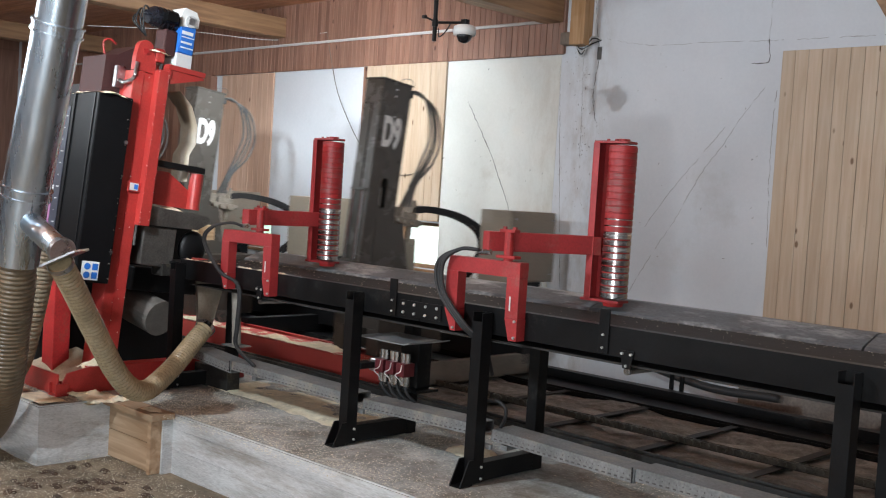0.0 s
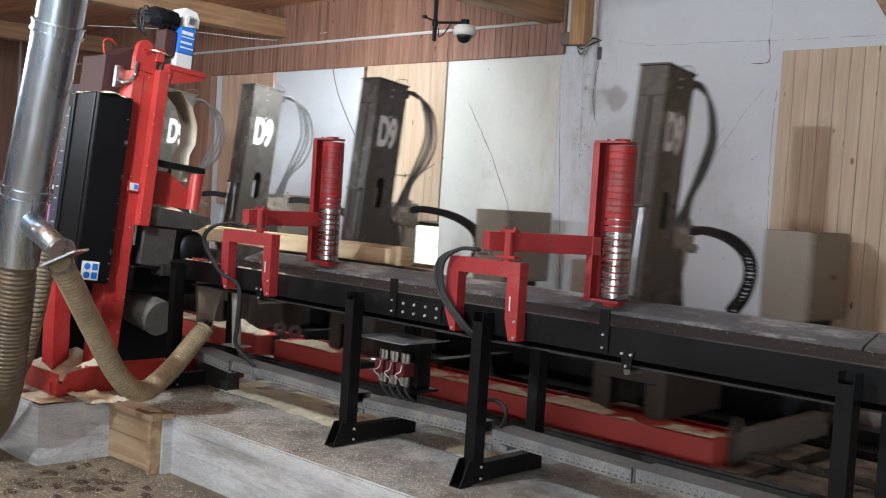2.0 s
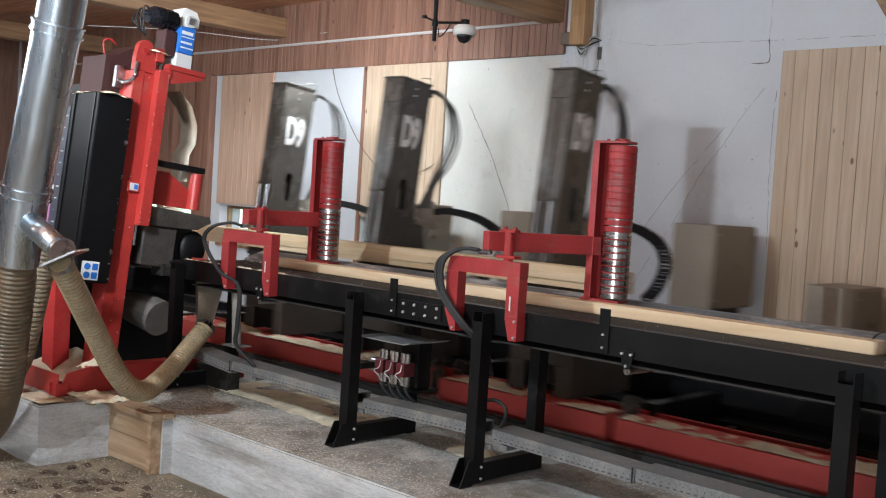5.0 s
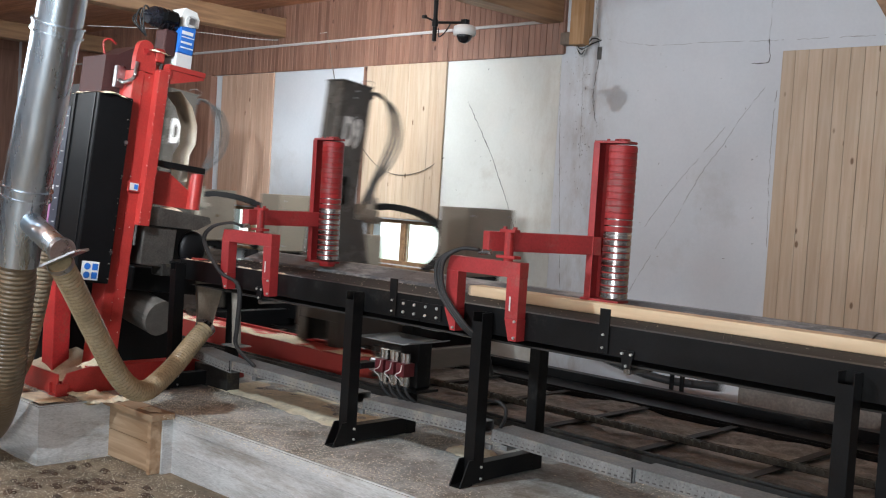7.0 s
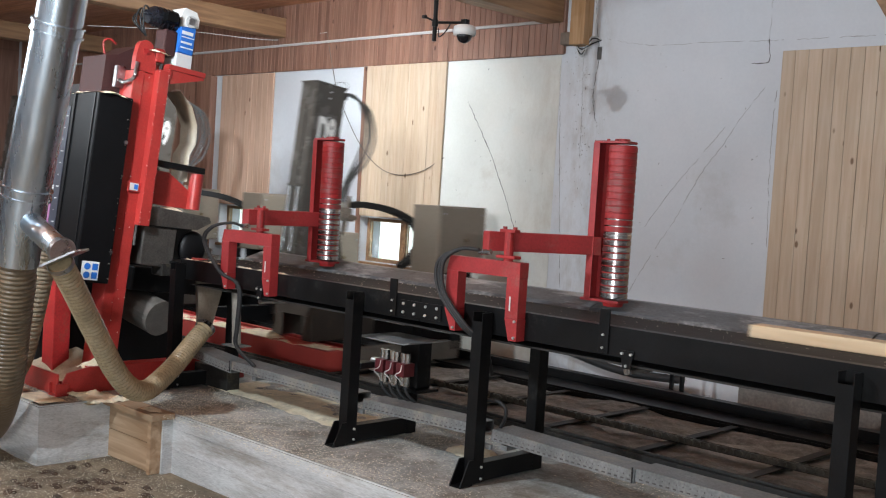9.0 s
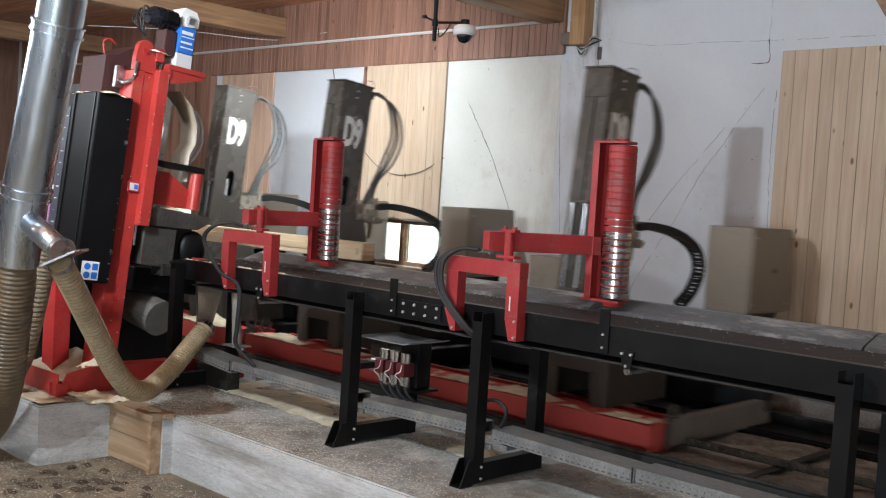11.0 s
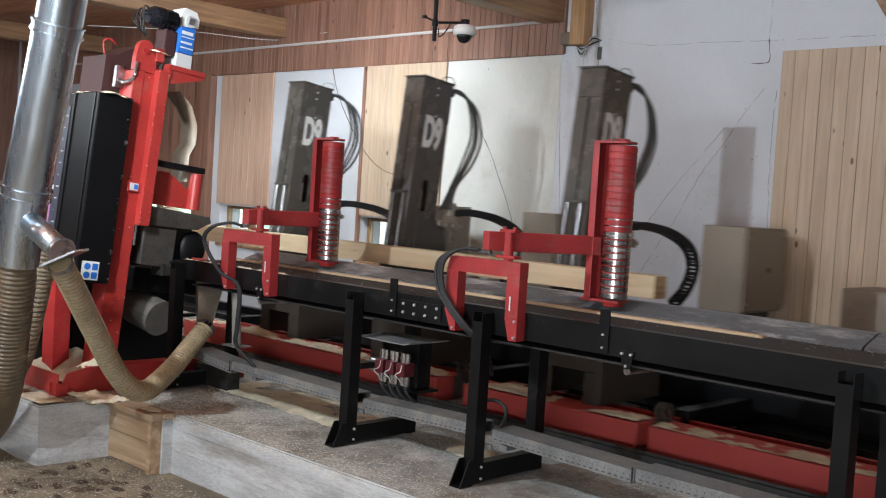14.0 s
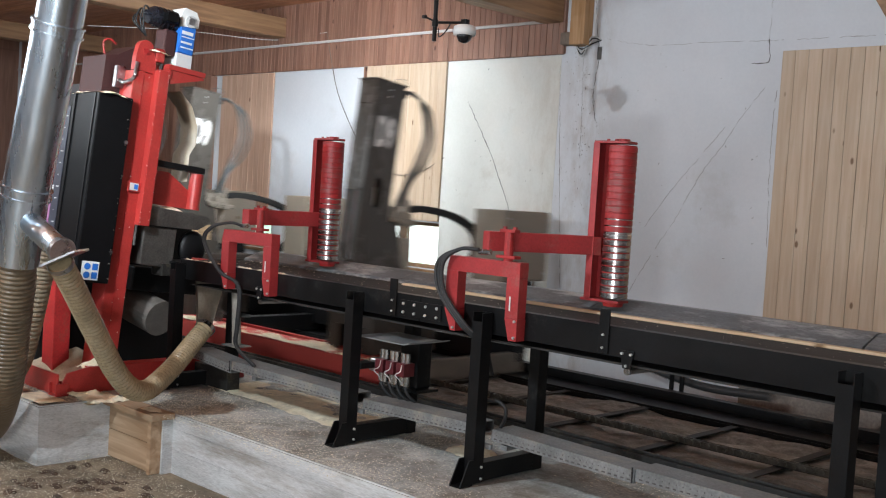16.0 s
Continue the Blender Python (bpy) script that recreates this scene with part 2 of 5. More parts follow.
def part(name, bm, material, parent=None, label="", smooth=False, m=None):
    """Links a bmesh as one mesh object under a thing or a part."""
    me = bm if isinstance(bm, bpy.types.Mesh) else mesh_of(bm, name, smooth)
    if material and not me.materials:
        me.materials.append(material)
    ob = new(name, me)
    if parent:
        ob.parent = parent
    if m is not None:
        ob.matrix_local = m if parent else m
        ob.matrix_basis = m
    if label:
        ob["label"] = label
    return ob


def thing(name, label, category, m=None, group="", kind=""):
    ob = new(name)
    if m is not None:
        ob.matrix_basis = m
    return tagged(ob, label, category, group, kind)


def box(bm, x0, x1, y0, y1, z0, z1, bevel=0.0, m=None):
    r = bmesh.ops.create_cube(bm, size=1)
    t = Matrix.Translation(((x0 + x1) / 2, (y0 + y1) / 2, (z0 + z1) / 2)) @ Matrix.Diagonal((x1 - x0, y1 - y0, z1 - z0, 1))
    bmesh.ops.transform(bm, matrix=(m @ t) if m is not None else t, verts=r["verts"])
    if bevel:
        edges = {e for v in r["verts"] for e in v.link_edges}
        bmesh.ops.bevel(bm, geom=list(edges), offset=bevel, segments=2, affect="EDGES", profile=0.5)
    return bm


def boxes(*rows, bevel=0.0):
    bm = bmesh.new()
    for r in rows:
        box(bm, *r, bevel=bevel)
    return bm


def rod(bm, a, b, r0, r1=None, seg=16, caps=True):
    a, b = Vector(a), Vector(b)
    d = b - a
    r = bmesh.ops.create_cone(bm, cap_ends=caps, segments=seg, radius1=r0, radius2=r0 if r1 is None else r1, depth=d.length)
    bmesh.ops.transform(bm, matrix=Matrix.Translation((a + b) / 2) @ d.to_track_quat("Z", "Y").to_matrix().to_4x4(), verts=r["verts"])
    return bm


def prism(bm, outline, depth, m=None):
    """An outline in x, z pushed along y from 0 to depth."""
    lo = [bm.verts.new((x, 0, z)) for x, z in outline]
    hi = [bm.verts.new((x, depth, z)) for x, z in outline]
    bm.faces.new(lo)
    bm.faces.new(hi[::-1])
    k = len(lo)
    for i in range(k):
        bm.faces.new((lo[i], hi[i], hi[(i + 1) % k], lo[(i + 1) % k]))
    if m is not None:
        bmesh.ops.transform(bm, matrix=m, verts=lo + hi)
    return bm


def curve_points(points, n):
    """A smooth line through a few points."""
    pts = [Vector(p) for p in points]
    pts = [2 * pts[0] - pts[1]] + pts + [2 * pts[-1] - pts[-2]]
    out = []
    for i in range(1, len(pts) - 2):
        p0, p1, p2, p3 = pts[i - 1:i + 3]
        for k in range(n):
            t = k / n
            out.append(0.5 * (2 * p1 + (p2 - p0) * t + (2 * p0 - 5 * p1 + 4 * p2 - p3) * t * t + (3 * p1 - p0 - 3 * p2 + p3) * t ** 3))
    out.append(pts[-2])
    return out


def tube(bm, points, radius, seg=10, n=8, ribs=0.0, pitch=0.02):
    """A tube along a smooth line; with ribs its radius swells at every pitch."""
    line = curve_points(points, n)
    if ribs:
        fine, step = [], pitch / 4
        acc = 0.0
        fine.append(line[0])
        for a, b in zip(line, line[1:]):
            d = (b - a).length
            s = step - acc
            while s <= d:
                fine.append(a.lerp(b, s / d))
                s += step
            acc = d - (s - step)
        line = fine
    rings = []
    up = Vector((0.13, 0.27, 0.95))
    for i, p in enumerate(line):
        t = (line[min(i + 1, len(line) - 1)] - line[max(i - 1, 0)]).normalized()
        side = t.cross(up)
        if side.length < 0.05:
            side = t.cross(Vector((1, 0, 0)))
        side.normalize()
        up2 = side.cross(t)
        r = radius + (ribs * (0, 0.7, 1, 0.7)[i % 4] if ribs else 0)
        rings.append([bm.verts.new(p + side * (math.cos(2 * math.pi * k / seg) * r) + up2 * (math.sin(2 * math.pi * k / seg) * r)) for k in range(seg)])
    for a, b in zip(rings, rings[1:]):
        for k in range(seg):
            bm.faces.new((a[k], a[(k + 1) % seg], b[(k + 1) % seg], b[k]))
    bm.faces.new(rings[0][::-1])
    bm.faces.new(rings[-1])
    return bm


def heap(bm, cx, cy, z, rx, ry, h, seed=0, n=22, rough=0.45):
    """A loose heap with an uneven outline."""
    grid = {}
    for i in range(n + 1):
        for j in range(n + 1):
            u, v = 2 * i / n - 1, 2 * j / n - 1
            d = math.sqrt(u * u + v * v)
            k = noise.noise(Vector((u * 1.7 + seed, v * 1.7, seed * 0.37)))
            e = max(0.0, 1 - d * (1 + 0.35 * k))
            q = noise.noise(Vector((u * 5 + seed, v * 5, 3.1)))
            grid[i, j] = bm.verts.new((cx + u * rx, cy + v * ry, z - 0.004 + h * (e ** 0.8) * (1 + rough * q) if e > 0 else z - 0.01))
    for i in range(n):
        for j in range(n):
            bm.faces.new((grid[i, j], grid[i + 1, j], grid[i + 1, j + 1], grid[i, j + 1]))
    return bm


def crust(bm, x0, x1, y0, y1, z, h, seed=0, cover=0.0, step=0.016):
    """A ragged layer of sawdust, thickest along the y0 edge, with bare gaps."""
    nx, ny = max(2, int((x1 - x0) / step)), max(2, int((y1 - y0) / step))
    grid = {}
    for i in range(nx + 1):
        for j in range(ny + 1):
            x, y, v = x0 + (x1 - x0) * i / nx, y0 + (y1 - y0) * j / ny, j / ny
            a = noise.noise(Vector((x * 2.1 + seed, y * 3, seed)))
            b = noise.noise(Vector((x * 9 + seed, y * 9, 4.2)))
            q = noise.noise(Vector((x * 34, y * 34, 1.7)))
            e = 0.35 + cover + 0.9 * a + 0.55 * b + 0.25 * q - 0.75 * v
            edge = 0.0 if j in (0, ny) or i in (0, nx) else 1.0
            up = min(1.0, max(0.0, e * 2.2)) * h * (0.75 + 0.9 * abs(q) + 0.6 * max(0, a)) * (0.55 + 0.45 * edge)
            grid[i, j] = bm.verts.new((x, y - (0.006 * max(0, q + b) if j == 0 else 0), z + (up if e > 0.02 else -0.006)))
    for i in range(nx):
        for j in range(ny):
            bm.faces.new((grid[i, j], grid[i + 1, j], grid[i + 1, j + 1], grid[i, j + 1]))
    return bm


def text_mesh(body, size, depth=0.0015):
    """The mesh of a word in the built-in font, lying in x, z."""
    c = bpy.data.curves.new("word", "FONT")
    c.body, c.size, c.extrude, c.align_x, c.offset = body, size, depth, "CENTER", 0.011
    ob = new("word", c)
    me = bpy.data.meshes.new_from_object(ob.evaluated_get(bpy.context.evaluated_depsgraph_get()))
    bpy.data.objects.remove(ob)
    bpy.data.curves.remove(c)
    return me

# ---------------------------------------------------------------- the hall
WALL = 6.75          # inner face of the long wall
FLOOR = -0.33        # lower floor
CLAD = 2.535         # lower edge of the stained cladding


def structure(name, bm, material, label, category, m=None):
    ob = part(name, bm, material, m=m)
    return tagged(ob, label, category, kind="structure")


def build_floor():
    bm = bmesh.new()
    n = 60
    grid = {}
    for i in range(n + 1):
        for j in range(n + 1):
            x, y = -15.5 + 20.5 * i / n, -5 + 12.3 * j / n
            z = FLOOR + 0.018 * noise.noise(Vector((x * 1.3, y * 1.3, 0))) + 0.008 * noise.noise(Vector((x * 5, y * 5, 2)))
            grid[i, j] = bm.verts.new((x, y, z - 0.012))
    for i in range(n):
        for j in range(n):
            bm.faces.new((grid[i, j], grid[i + 1, j], grid[i + 1, j + 1], grid[i, j + 1]))
    structure("floor", bm, EARTH, "dark earthen floor strewn with sawdust and bark", "floor")
    # raised concrete slab on which the mill stands; an L-shaped outline
    outline = [(-15.4, 2.69), (-5.65, 2.69), (-5.65, 3.17), (-5.12, 3.17), (-5.12, 3.235), (4.9, 3.235), (4.9, 6.74), (-15.4, 6.74)]
    bm = bmesh.new()
    lo = [bm.verts.new((x, y, -0.5)) for x, y in outline]
    hi = [bm.verts.new((x, y, 0.0)) for x, y in outline]
    bm.faces.new(hi)
    k = len(lo)
    for i in range(k):
        bm.faces.new((lo[i], lo[(i + 1) % k], hi[(i + 1) % k], hi[i]))
    bmesh.ops.recalc_face_normals(bm, faces=bm.faces)
    edges = [e for e in bm.edges if all(abs(v.co.z) < 1e-4 for v in e.verts)]
    bmesh.ops.bevel(bm, geom=edges, offset=0.008, segments=2, affect="EDGES")
    me = mesh_of(bm, "slab")
    me.materials.append(CONCRETE)
    me.materials.append(DUSTY_CONCRETE)
    for p in me.polygons:
        if p.normal.z > 0.8:
            p.material_index = 1
    structure("concrete_slab", me, None, "raised cast concrete slab dusted with sawdust", "slab")
    # fins left by the formwork boards
    seams = bmesh.new()
    for z in (-0.085, -0.205):
        for k in range(40):
            a = -5.10 + k * 0.16
            if noise.noise(Vector((a, z * 9, 1))) > -0.25:
                box(seams, a, a + 0.155, 3.2315, 3.2345, z - 0.0015, z + 0.0015 + 0.001 * (k % 3))
        for k in range(6):
            a = 2.71 + k * 0.07
            box(seams, -5.6495, -5.6465, a, a + 0.068, z - 0.002, z + 0.0015)
    tagged(part("formwork_seams", seams, CONCRETE), "thin cast seams along the concrete slab", "seams", kind="stuff")
    # boards that form the inner corner of the slab
    form = thing("formwork_box", "weathered pine board box against the concrete slab", "box")
    for z0, z1 in ((-0.34, -0.175), (-0.172, -0.03)):
        part("plank", boxes((-5.66, -5.20, 3.13, 3.165, z0, z1), bevel=0.003), FORM_WOOD, form)
    part("plank", boxes((-5.20, -5.17, 3.125, 3.168, -0.34, -0.03), bevel=0.003), FORM_WOOD, form)
    part("plank", boxes((-5.168, -5.135, 3.10, 3.23, -0.34, -0.03), bevel=0.003), FORM_WOOD, form)
    part("lid", boxes((-5.67, -5.10, 3.085, 3.232, -0.028, 0.006), bevel=0.004), FORM_WOOD, form, "dusty top board")


def build_walls():
    # long wall: plaster with two low windows, in one mesh of solid blocks round the openings
    zt, zb, th = 4.2, -0.6, 0.28
    wins = [(-12.3, -10.45, 0.66, 1.085), (-9.95, -8.98, 0.66, 1.085), (-7.57, -6.50, 0.66, 1.085)]
    rows = []
    x = -15.6
    for a, b, z0, z1 in wins:
        rows.append((x, a, WALL, WALL + th, zb, zt))
        rows.append((a, b, WALL, WALL + th, zb, z0))
        rows.append((a, b, WALL, WALL + th, z1, zt))
        x = b
    rows.append((x, 5.0, WALL, WALL + th, zb, zt))
    structure("wall_north", boxes(*rows), PLASTER, "white plastered wall with cracks and stains", "wall")
    structure("wall_patch", boxes((-6.498, -5.235, WALL - 0.002, WALL - 0.0001, -0.2, CLAD - 0.003)), CREAM, "yellowed plaster bay between pine panel and joint", "wall")
    # added strip that makes the low wall darker and browner here
    structure("wall_base", boxes((-3.47, 4.88, WALL - 0.006, WALL - 0.0005, 0.0, 0.553), bevel=0.001), mat("brown_base_strip", (0.19, 0.165, 0.145), 0.8, 0.0, 0.3, 3.0, 60, 0.3, dirt=(0.10, 0.085, 0.07), dirt_amount=0.4), "brown-grey strip added on the low wall under the pine panel", "wall")
    for i, (a, b, z0, z1) in enumerate(wins):
        w = thing("window_%d" % (i + 1), "low window with a dark wooden frame and bright daylight", "window", kind="structure")
        y0, y1 = WALL + 0.10, WALL + 0.15
        f = bmesh.new()
        for r in ((a, a + 0.04, y0, y1, z0, z1), (b - 0.04, b, y0, y1, z0, z1), (a + 0.04, b - 0.04, y0, y1, z1 - 0.035, z1), (a + 0.04, b - 0.04, y0, y1, z0, z0 + 0.035)):
            box(f, *r, bevel=0.003)
        part("window_frame", f, BEAM_WOOD, w)
        mid = a + 0.48 * (b - a)
        part("mullion", boxes((mid - 0.035, mid + 0.035, y0 - 0.01, y1, z0 + 0.036, z1 - 0.036), bevel=0.003), BEAM_WOOD, w)
        for u, v in ((a + 0.041, mid - 0.036), (mid + 0.036, b - 0.041)):
            g = part("pane", boxes((u, v, y0 + 0.022, y0 + 0.027, z0 + 0.036, z1 - 0.036)), GLASS, w)
            g.visible_shadow = False
        part("window_sill", boxes((a - 0.02, b + 0.02, WALL - 0.03, WALL + 0.10, z0 - 0.03, z0 - 0.001), bevel=0.004), BEAM_WOOD, w)
    structure("wall_west", boxes((-15.6, -15.3, -5.2, WALL, zb, zt)), RED_BOARD, "stained board end wall of the hall", "wall")
    # east and south walls are out of view, added pale to bounce light
    structure("wall_east", boxes((4.9, 5.2, -5.2, WALL, zb, zt)), PLASTER, "unseen end wall added to close the hall, pale for bounce light", "wall")
    structure("wall_south", boxes((-15.6, -0.4, -5.2, -4.9, zb, zt), (3.2, 5.2, -5.2, -4.9, zb, zt), (-0.4, 3.2, -5.2, -4.9, 2.5, zt)), PLASTER, "unseen pale wall added for bounce light, with an opening for the fill", "wall")
    structure("ground", boxes((-60, 60, WALL + 0.3, 120, -0.7, -0.45)), mat("meadow", (0.07, 0.14, 0.03), 0.9, 0, 0.4, 2, 40, 0.5), "green meadow outside the windows", "ground")
    back = glow("daylight_backdrop", (1, 1, 1), 1.5)
    bn, bl = back.node_tree.nodes, back.node_tree.links
    tex = bn.new("ShaderNodeTexNoise")
    tex.inputs["Scale"].default_value = 0.5
    ramp = bn.new("ShaderNodeValToRGB")
    ramp.color_ramp.elements[0].position, ramp.color_ramp.elements[1].position = 0.38, 0.55
    ramp.color_ramp.elements[0].color, ramp.color_ramp.elements[1].color = (0.35, 0.62, 0.38, 1), (0.95, 1.0, 1.0, 1)
    pos = bn.new("ShaderNodeNewGeometry")
    bl.new(pos.outputs["Position"], tex.inputs[0])
    bl.new(tex.outputs[0], ramp.inputs[0])
    bl.new(ramp.outputs[0], bn["Principled BSDF"].inputs["Emission Color"])
    structure("backdrop", boxes((-50, 5, 16, 16.2, -0.44, 9)), back, "bright hazy distance outside the windows", "backdrop")


def plank_panel(owner, x0, x1, z0, z1, pitch, y, material, thick=0.022, edge=0.0032):
    """Vertical tongue-and-groove boards, each a piece of its own."""
    k = max(1, round((x1 - x0) / pitch))
    w = (x1 - x0) / k
    bm = boxes((-w / 2 + 0.0008, w / 2 - 0.0008, -thick, 0.0, 0, z1 - z0), bevel=edge)
    me = mesh_of(bm, "plank")
    me.materials.append(material)
    for i in range(k):
        part("plank", me, None, owner, m=pose(x0 + (i + 0.5) * w, y - 0.001 * (i % 3), z0))


def build_cladding():
    # stained vertical boards above the plaster, two grooves a board
    c = thing("upper_cladding", "reddish stained vertical tongue-and-groove boards", "cladding", kind="structure")
    part("backing", boxes((-15.2, -5.20, WALL - 0.004, WALL - 0.0005, CLAD + 0.01, 4.1)), RED_BOARD, c)
    plank_panel(c, -12.8, -5.20, CLAD, 3.75, 0.062, WALL - 0.005, RED_BOARD, thick=0.025, edge=0.007)
    # dark frame post beside the far window and stained boards past it
    s = thing("side_cladding", "reddish brown stained boards beside a dark post", "cladding", kind="structure")
    plank_panel(s, -12.4, -10.42, 1.1, CLAD - 0.004, 0.11, WALL - 0.004, RED_BOARD)
    part("post", boxes((-10.40, -10.12, WALL - 0.09, WALL - 0.002, 0.0, CLAD - 0.004), bevel=0.006), RED_BOARD, s)
    for name, label, x0, x1, z0, z1, material in (
            ("pine_panel", "pinkish pine board panel above the window", -9.99, -9.04, 1.10, 2.53, PINK_PINE),
            ("pine_panel", "pale knotty pine board panel above the window", -7.56, -6.50, 1.10, 2.535, PINE),
            ("pine_panel", "tall pale knotty pine board panel on the plaster", -3.325, 1.5, 0.56, 2.465, PINE)):
        p = thing(name, label, "panel", kind="structure")
        plank_panel(p, x0, x1, z0, z1, 0.095, WALL - 0.004, material)
    trim = thing("panel_frame", "narrow reddish strip along the edge of the pine panel", "trim", kind="structure")
    part("strip", boxes((-7.60, -7.562, WALL - 0.035, WALL - 0.002, 0.55, 2.53), bevel=0.003), RED_BOARD, trim)
    # conduit along the cladding
    bm = bmesh.new()
    rod(bm, (-15.2, WALL - 0.045, 2.80), (-5.25, WALL - 0.045, 2.805), 0.013, seg=12)
    tagged(part("conduit", bm, GREY), "thin light grey plastic conduit along the boards", "pipe")


def build_ceiling():
    bm = bmesh.new()
    y = -4.9
    while y < WALL:
        box(bm, -15.3, -5.0, y, y + 0.098, 3.22, 3.245)
        y += 0.104
    structure("ceiling", bm, CEIL_WOOD, "reddish stained board ceiling under the roof", "ceiling")
    structure("ceiling_upper", boxes((-5.0, 5.1, -5.1, WALL + 0.2, 4.0, 4.1)), CEIL_WOOD, "dark board ceiling over the plastered bay", "ceiling")
    structure("roof_cover", boxes((-15.6, -4.9, -5.1, WALL + 0.2, 3.26, 3.32)), CEIL_WOOD, "boards over the ceiling", "ceiling")
    for x, z in ((-8.95, 2.885), (-12.6, 2.9)):
        tagged(part("ceiling_beam", boxes((x - 0.09, x + 0.09, -4.8, WALL - 0.03, z, z + 0.20), bevel=0.008), BEAM_WOOD), "old brown timber ceiling beam", "beam", "ceiling beams", "structure")
    tagged(part("ceiling_beam", boxes((-5.42, -5.22, -4.8, WALL - 0.03, 2.79, 2.99), bevel=0.008), BEAM_WOOD), "old brown timber ceiling beam", "beam", "ceiling beams", "structure")
    tagged(part("wall_post", boxes((-5.085, -4.945, WALL - 0.12, WALL - 0.002, 2.59, 4.0), bevel=0.006), wood("pale_post_wood", (0.50, 0.30, 0.15), (0.36, 0.19, 0.08))), "pale brown timber stub post on the wall", "post", kind="structure")


build_floor()
build_walls()
build_cladding()
build_ceiling()

# ---------------------------------------------------------------- conveyor
NEAR = 3.66          # near face of the conveyor beam
TOP = 0.826          # belt level
X0, X1 = -5.80, 4.4


def bolt(bm, x, y, z, r=0.009, d=0.008, axis=(0, -1, 0)):
    a = Vector((x, y, z))
    rod(bm, a, a + Vector(axis) * d, r, r * 0.85, seg=6)


def bolts(name, rows, parent, axis=(0, -1, 0), r=0.009, material=None):
    for x, y, z in rows:
        bm = bmesh.new()
        bolt(bm, x, y, z, r, axis=axis)
        part(name, bm, material or ZINC, parent)


def build_conveyor():
    c = thing("belt_conveyor", "long black steel belt conveyor on square tube legs", "conveyor")
    for a, b in ((X0, -3.62), (-3.615, X1)):
        bm = prism(bmesh.new(), [(0, 0.705), (0, TOP + 0.004), (0.05, TOP + 0.004), (0.05, TOP - 0.002), (0.006, TOP - 0.002), (0.006, 0.711), (0.05, 0.711), (0.05, 0.705)], b - a,
                   Matrix(((0, 1, 0, a), (1, 0, 0, NEAR), (0, 0, 1, 0), (0, 0, 0, 1))))
        part("near_beam", bm, BLACK, c)
        part("far_beam", boxes((a, b, 4.19, 4.24, 0.705, TOP + 0.0), bevel=0.003), BLACK, c)
    part("belt", boxes((X0 + 0.02, X1, NEAR + 0.051, 4.143, TOP - 0.014, TOP - 0.004), bevel=0.002), BELT, c, "dusty dark rubber belt")
    part("return_belt", boxes((X0 + 0.1, X1, NEAR + 0.03, 4.10, 0.668, 0.676)), BELT, c, "slack return run of the belt")
    # sloping steel slide plates between belt and carriage
    for a, b in ((X0, -4.3), (-4.295, -2.95), (-2.945, -1.62), (-1.61, 0.1), (0.11, X1)):
        bm = prism(bmesh.new(), [(0.0, -0.004), (0.015, 0.012), (0.15, 0.056), (0.20, 0.057), (0.20, 0.03), (0.03, -0.03)], b - a,
                   Matrix(((0, 1, 0, a), (1, 0, 0, 4.145), (0, 0, 1, TOP), (0, 0, 0, 1))))
        part("slide_plate", bm, SLIDE, c, "scuffed sloping steel slide plate")
    for x, far in ((-5.76, 4.06), (-4.06, 4.06), (-3.165, 4.06), (-1.445, 4.06), (0.3, 4.06), (2.2, 4.06), (4.2, 4.06)):
        for y0, y1 in ((NEAR - 0.078, NEAR - 0.008), (far - 0.035, far + 0.035)):
            lg = bmesh.new()
            h = TOP - 0.02 if y0 < NEAR else 0.70
            box(lg, x - 0.031, x - 0.027, y0, y1, 0.01, h)
            box(lg, x + 0.027, x + 0.031, y0, y1, 0.01, h)
            box(lg, x - 0.027, x + 0.027, y0, y0 + 0.004, 0.01, h - (0.04 if y0 < NEAR else 0))
            box(lg, x - 0.027, x + 0.027, y1 - 0.004, y1, 0.01, h)
            l = part("leg", lg, BLACK, c)
            if y0 < NEAR:
                bolts("bolt", [(x + 0.015, NEAR - 0.002, h - 0.012)], l, r=0.008)
        part("foot_beam", boxes((x - 0.03, x + 0.03, NEAR - 0.006, far - 0.036, 0.012, 0.10), bevel=0.003), BLACK, c)
        # folded toe plate in front of the leg
        bm = bmesh.new()
        for xx in (x - 0.034, x + 0.028):
            prism(bm, [(-0.085, 0.0), (0.0, 0.0), (0.0, 0.115), (-0.03, 0.115)], 0.006,
                  Matrix(((0, 1, 0, xx), (1, 0, 0, NEAR - 0.08), (0, 0, 1, 0.008), (0, 0, 0, 1))))
        box(bm, x - 0.034, x + 0.034, NEAR - 0.165, NEAR - 0.08, 0.002, 0.008)
        toe = part("toe_plate", bm, BLACK, c)
        bolts("bolt", [(x + 0.036, NEAR - 0.03, 0.03), (x + 0.036, NEAR - 0.03, 0.085)], toe, axis=(1, 0, 0), r=0.007)
    # splice plate with eight bolts, uprights, and belt support rollers
    sp = part("splice_plate", boxes((-3.76, -3.47, NEAR - 0.006, NEAR - 0.001, 0.72, 0.80), bevel=0.001), BLACK, c)
    bolts("bolt", [(-3.73 + i * 0.078, NEAR - 0.007, z) for i in range(4) for z in (0.738, 0.782)], sp, r=0.008)
    for x in (-3.81, -2.512):
        u = part("side_stop", boxes((x - 0.025, x + 0.025, NEAR - 0.010, NEAR - 0.001, 0.712, 0.90), bevel=0.001), BLACK, c)
        bolts("bolt", [(x, NEAR - 0.011, 0.735), (x, NEAR - 0.011, 0.79)], u, r=0.006)
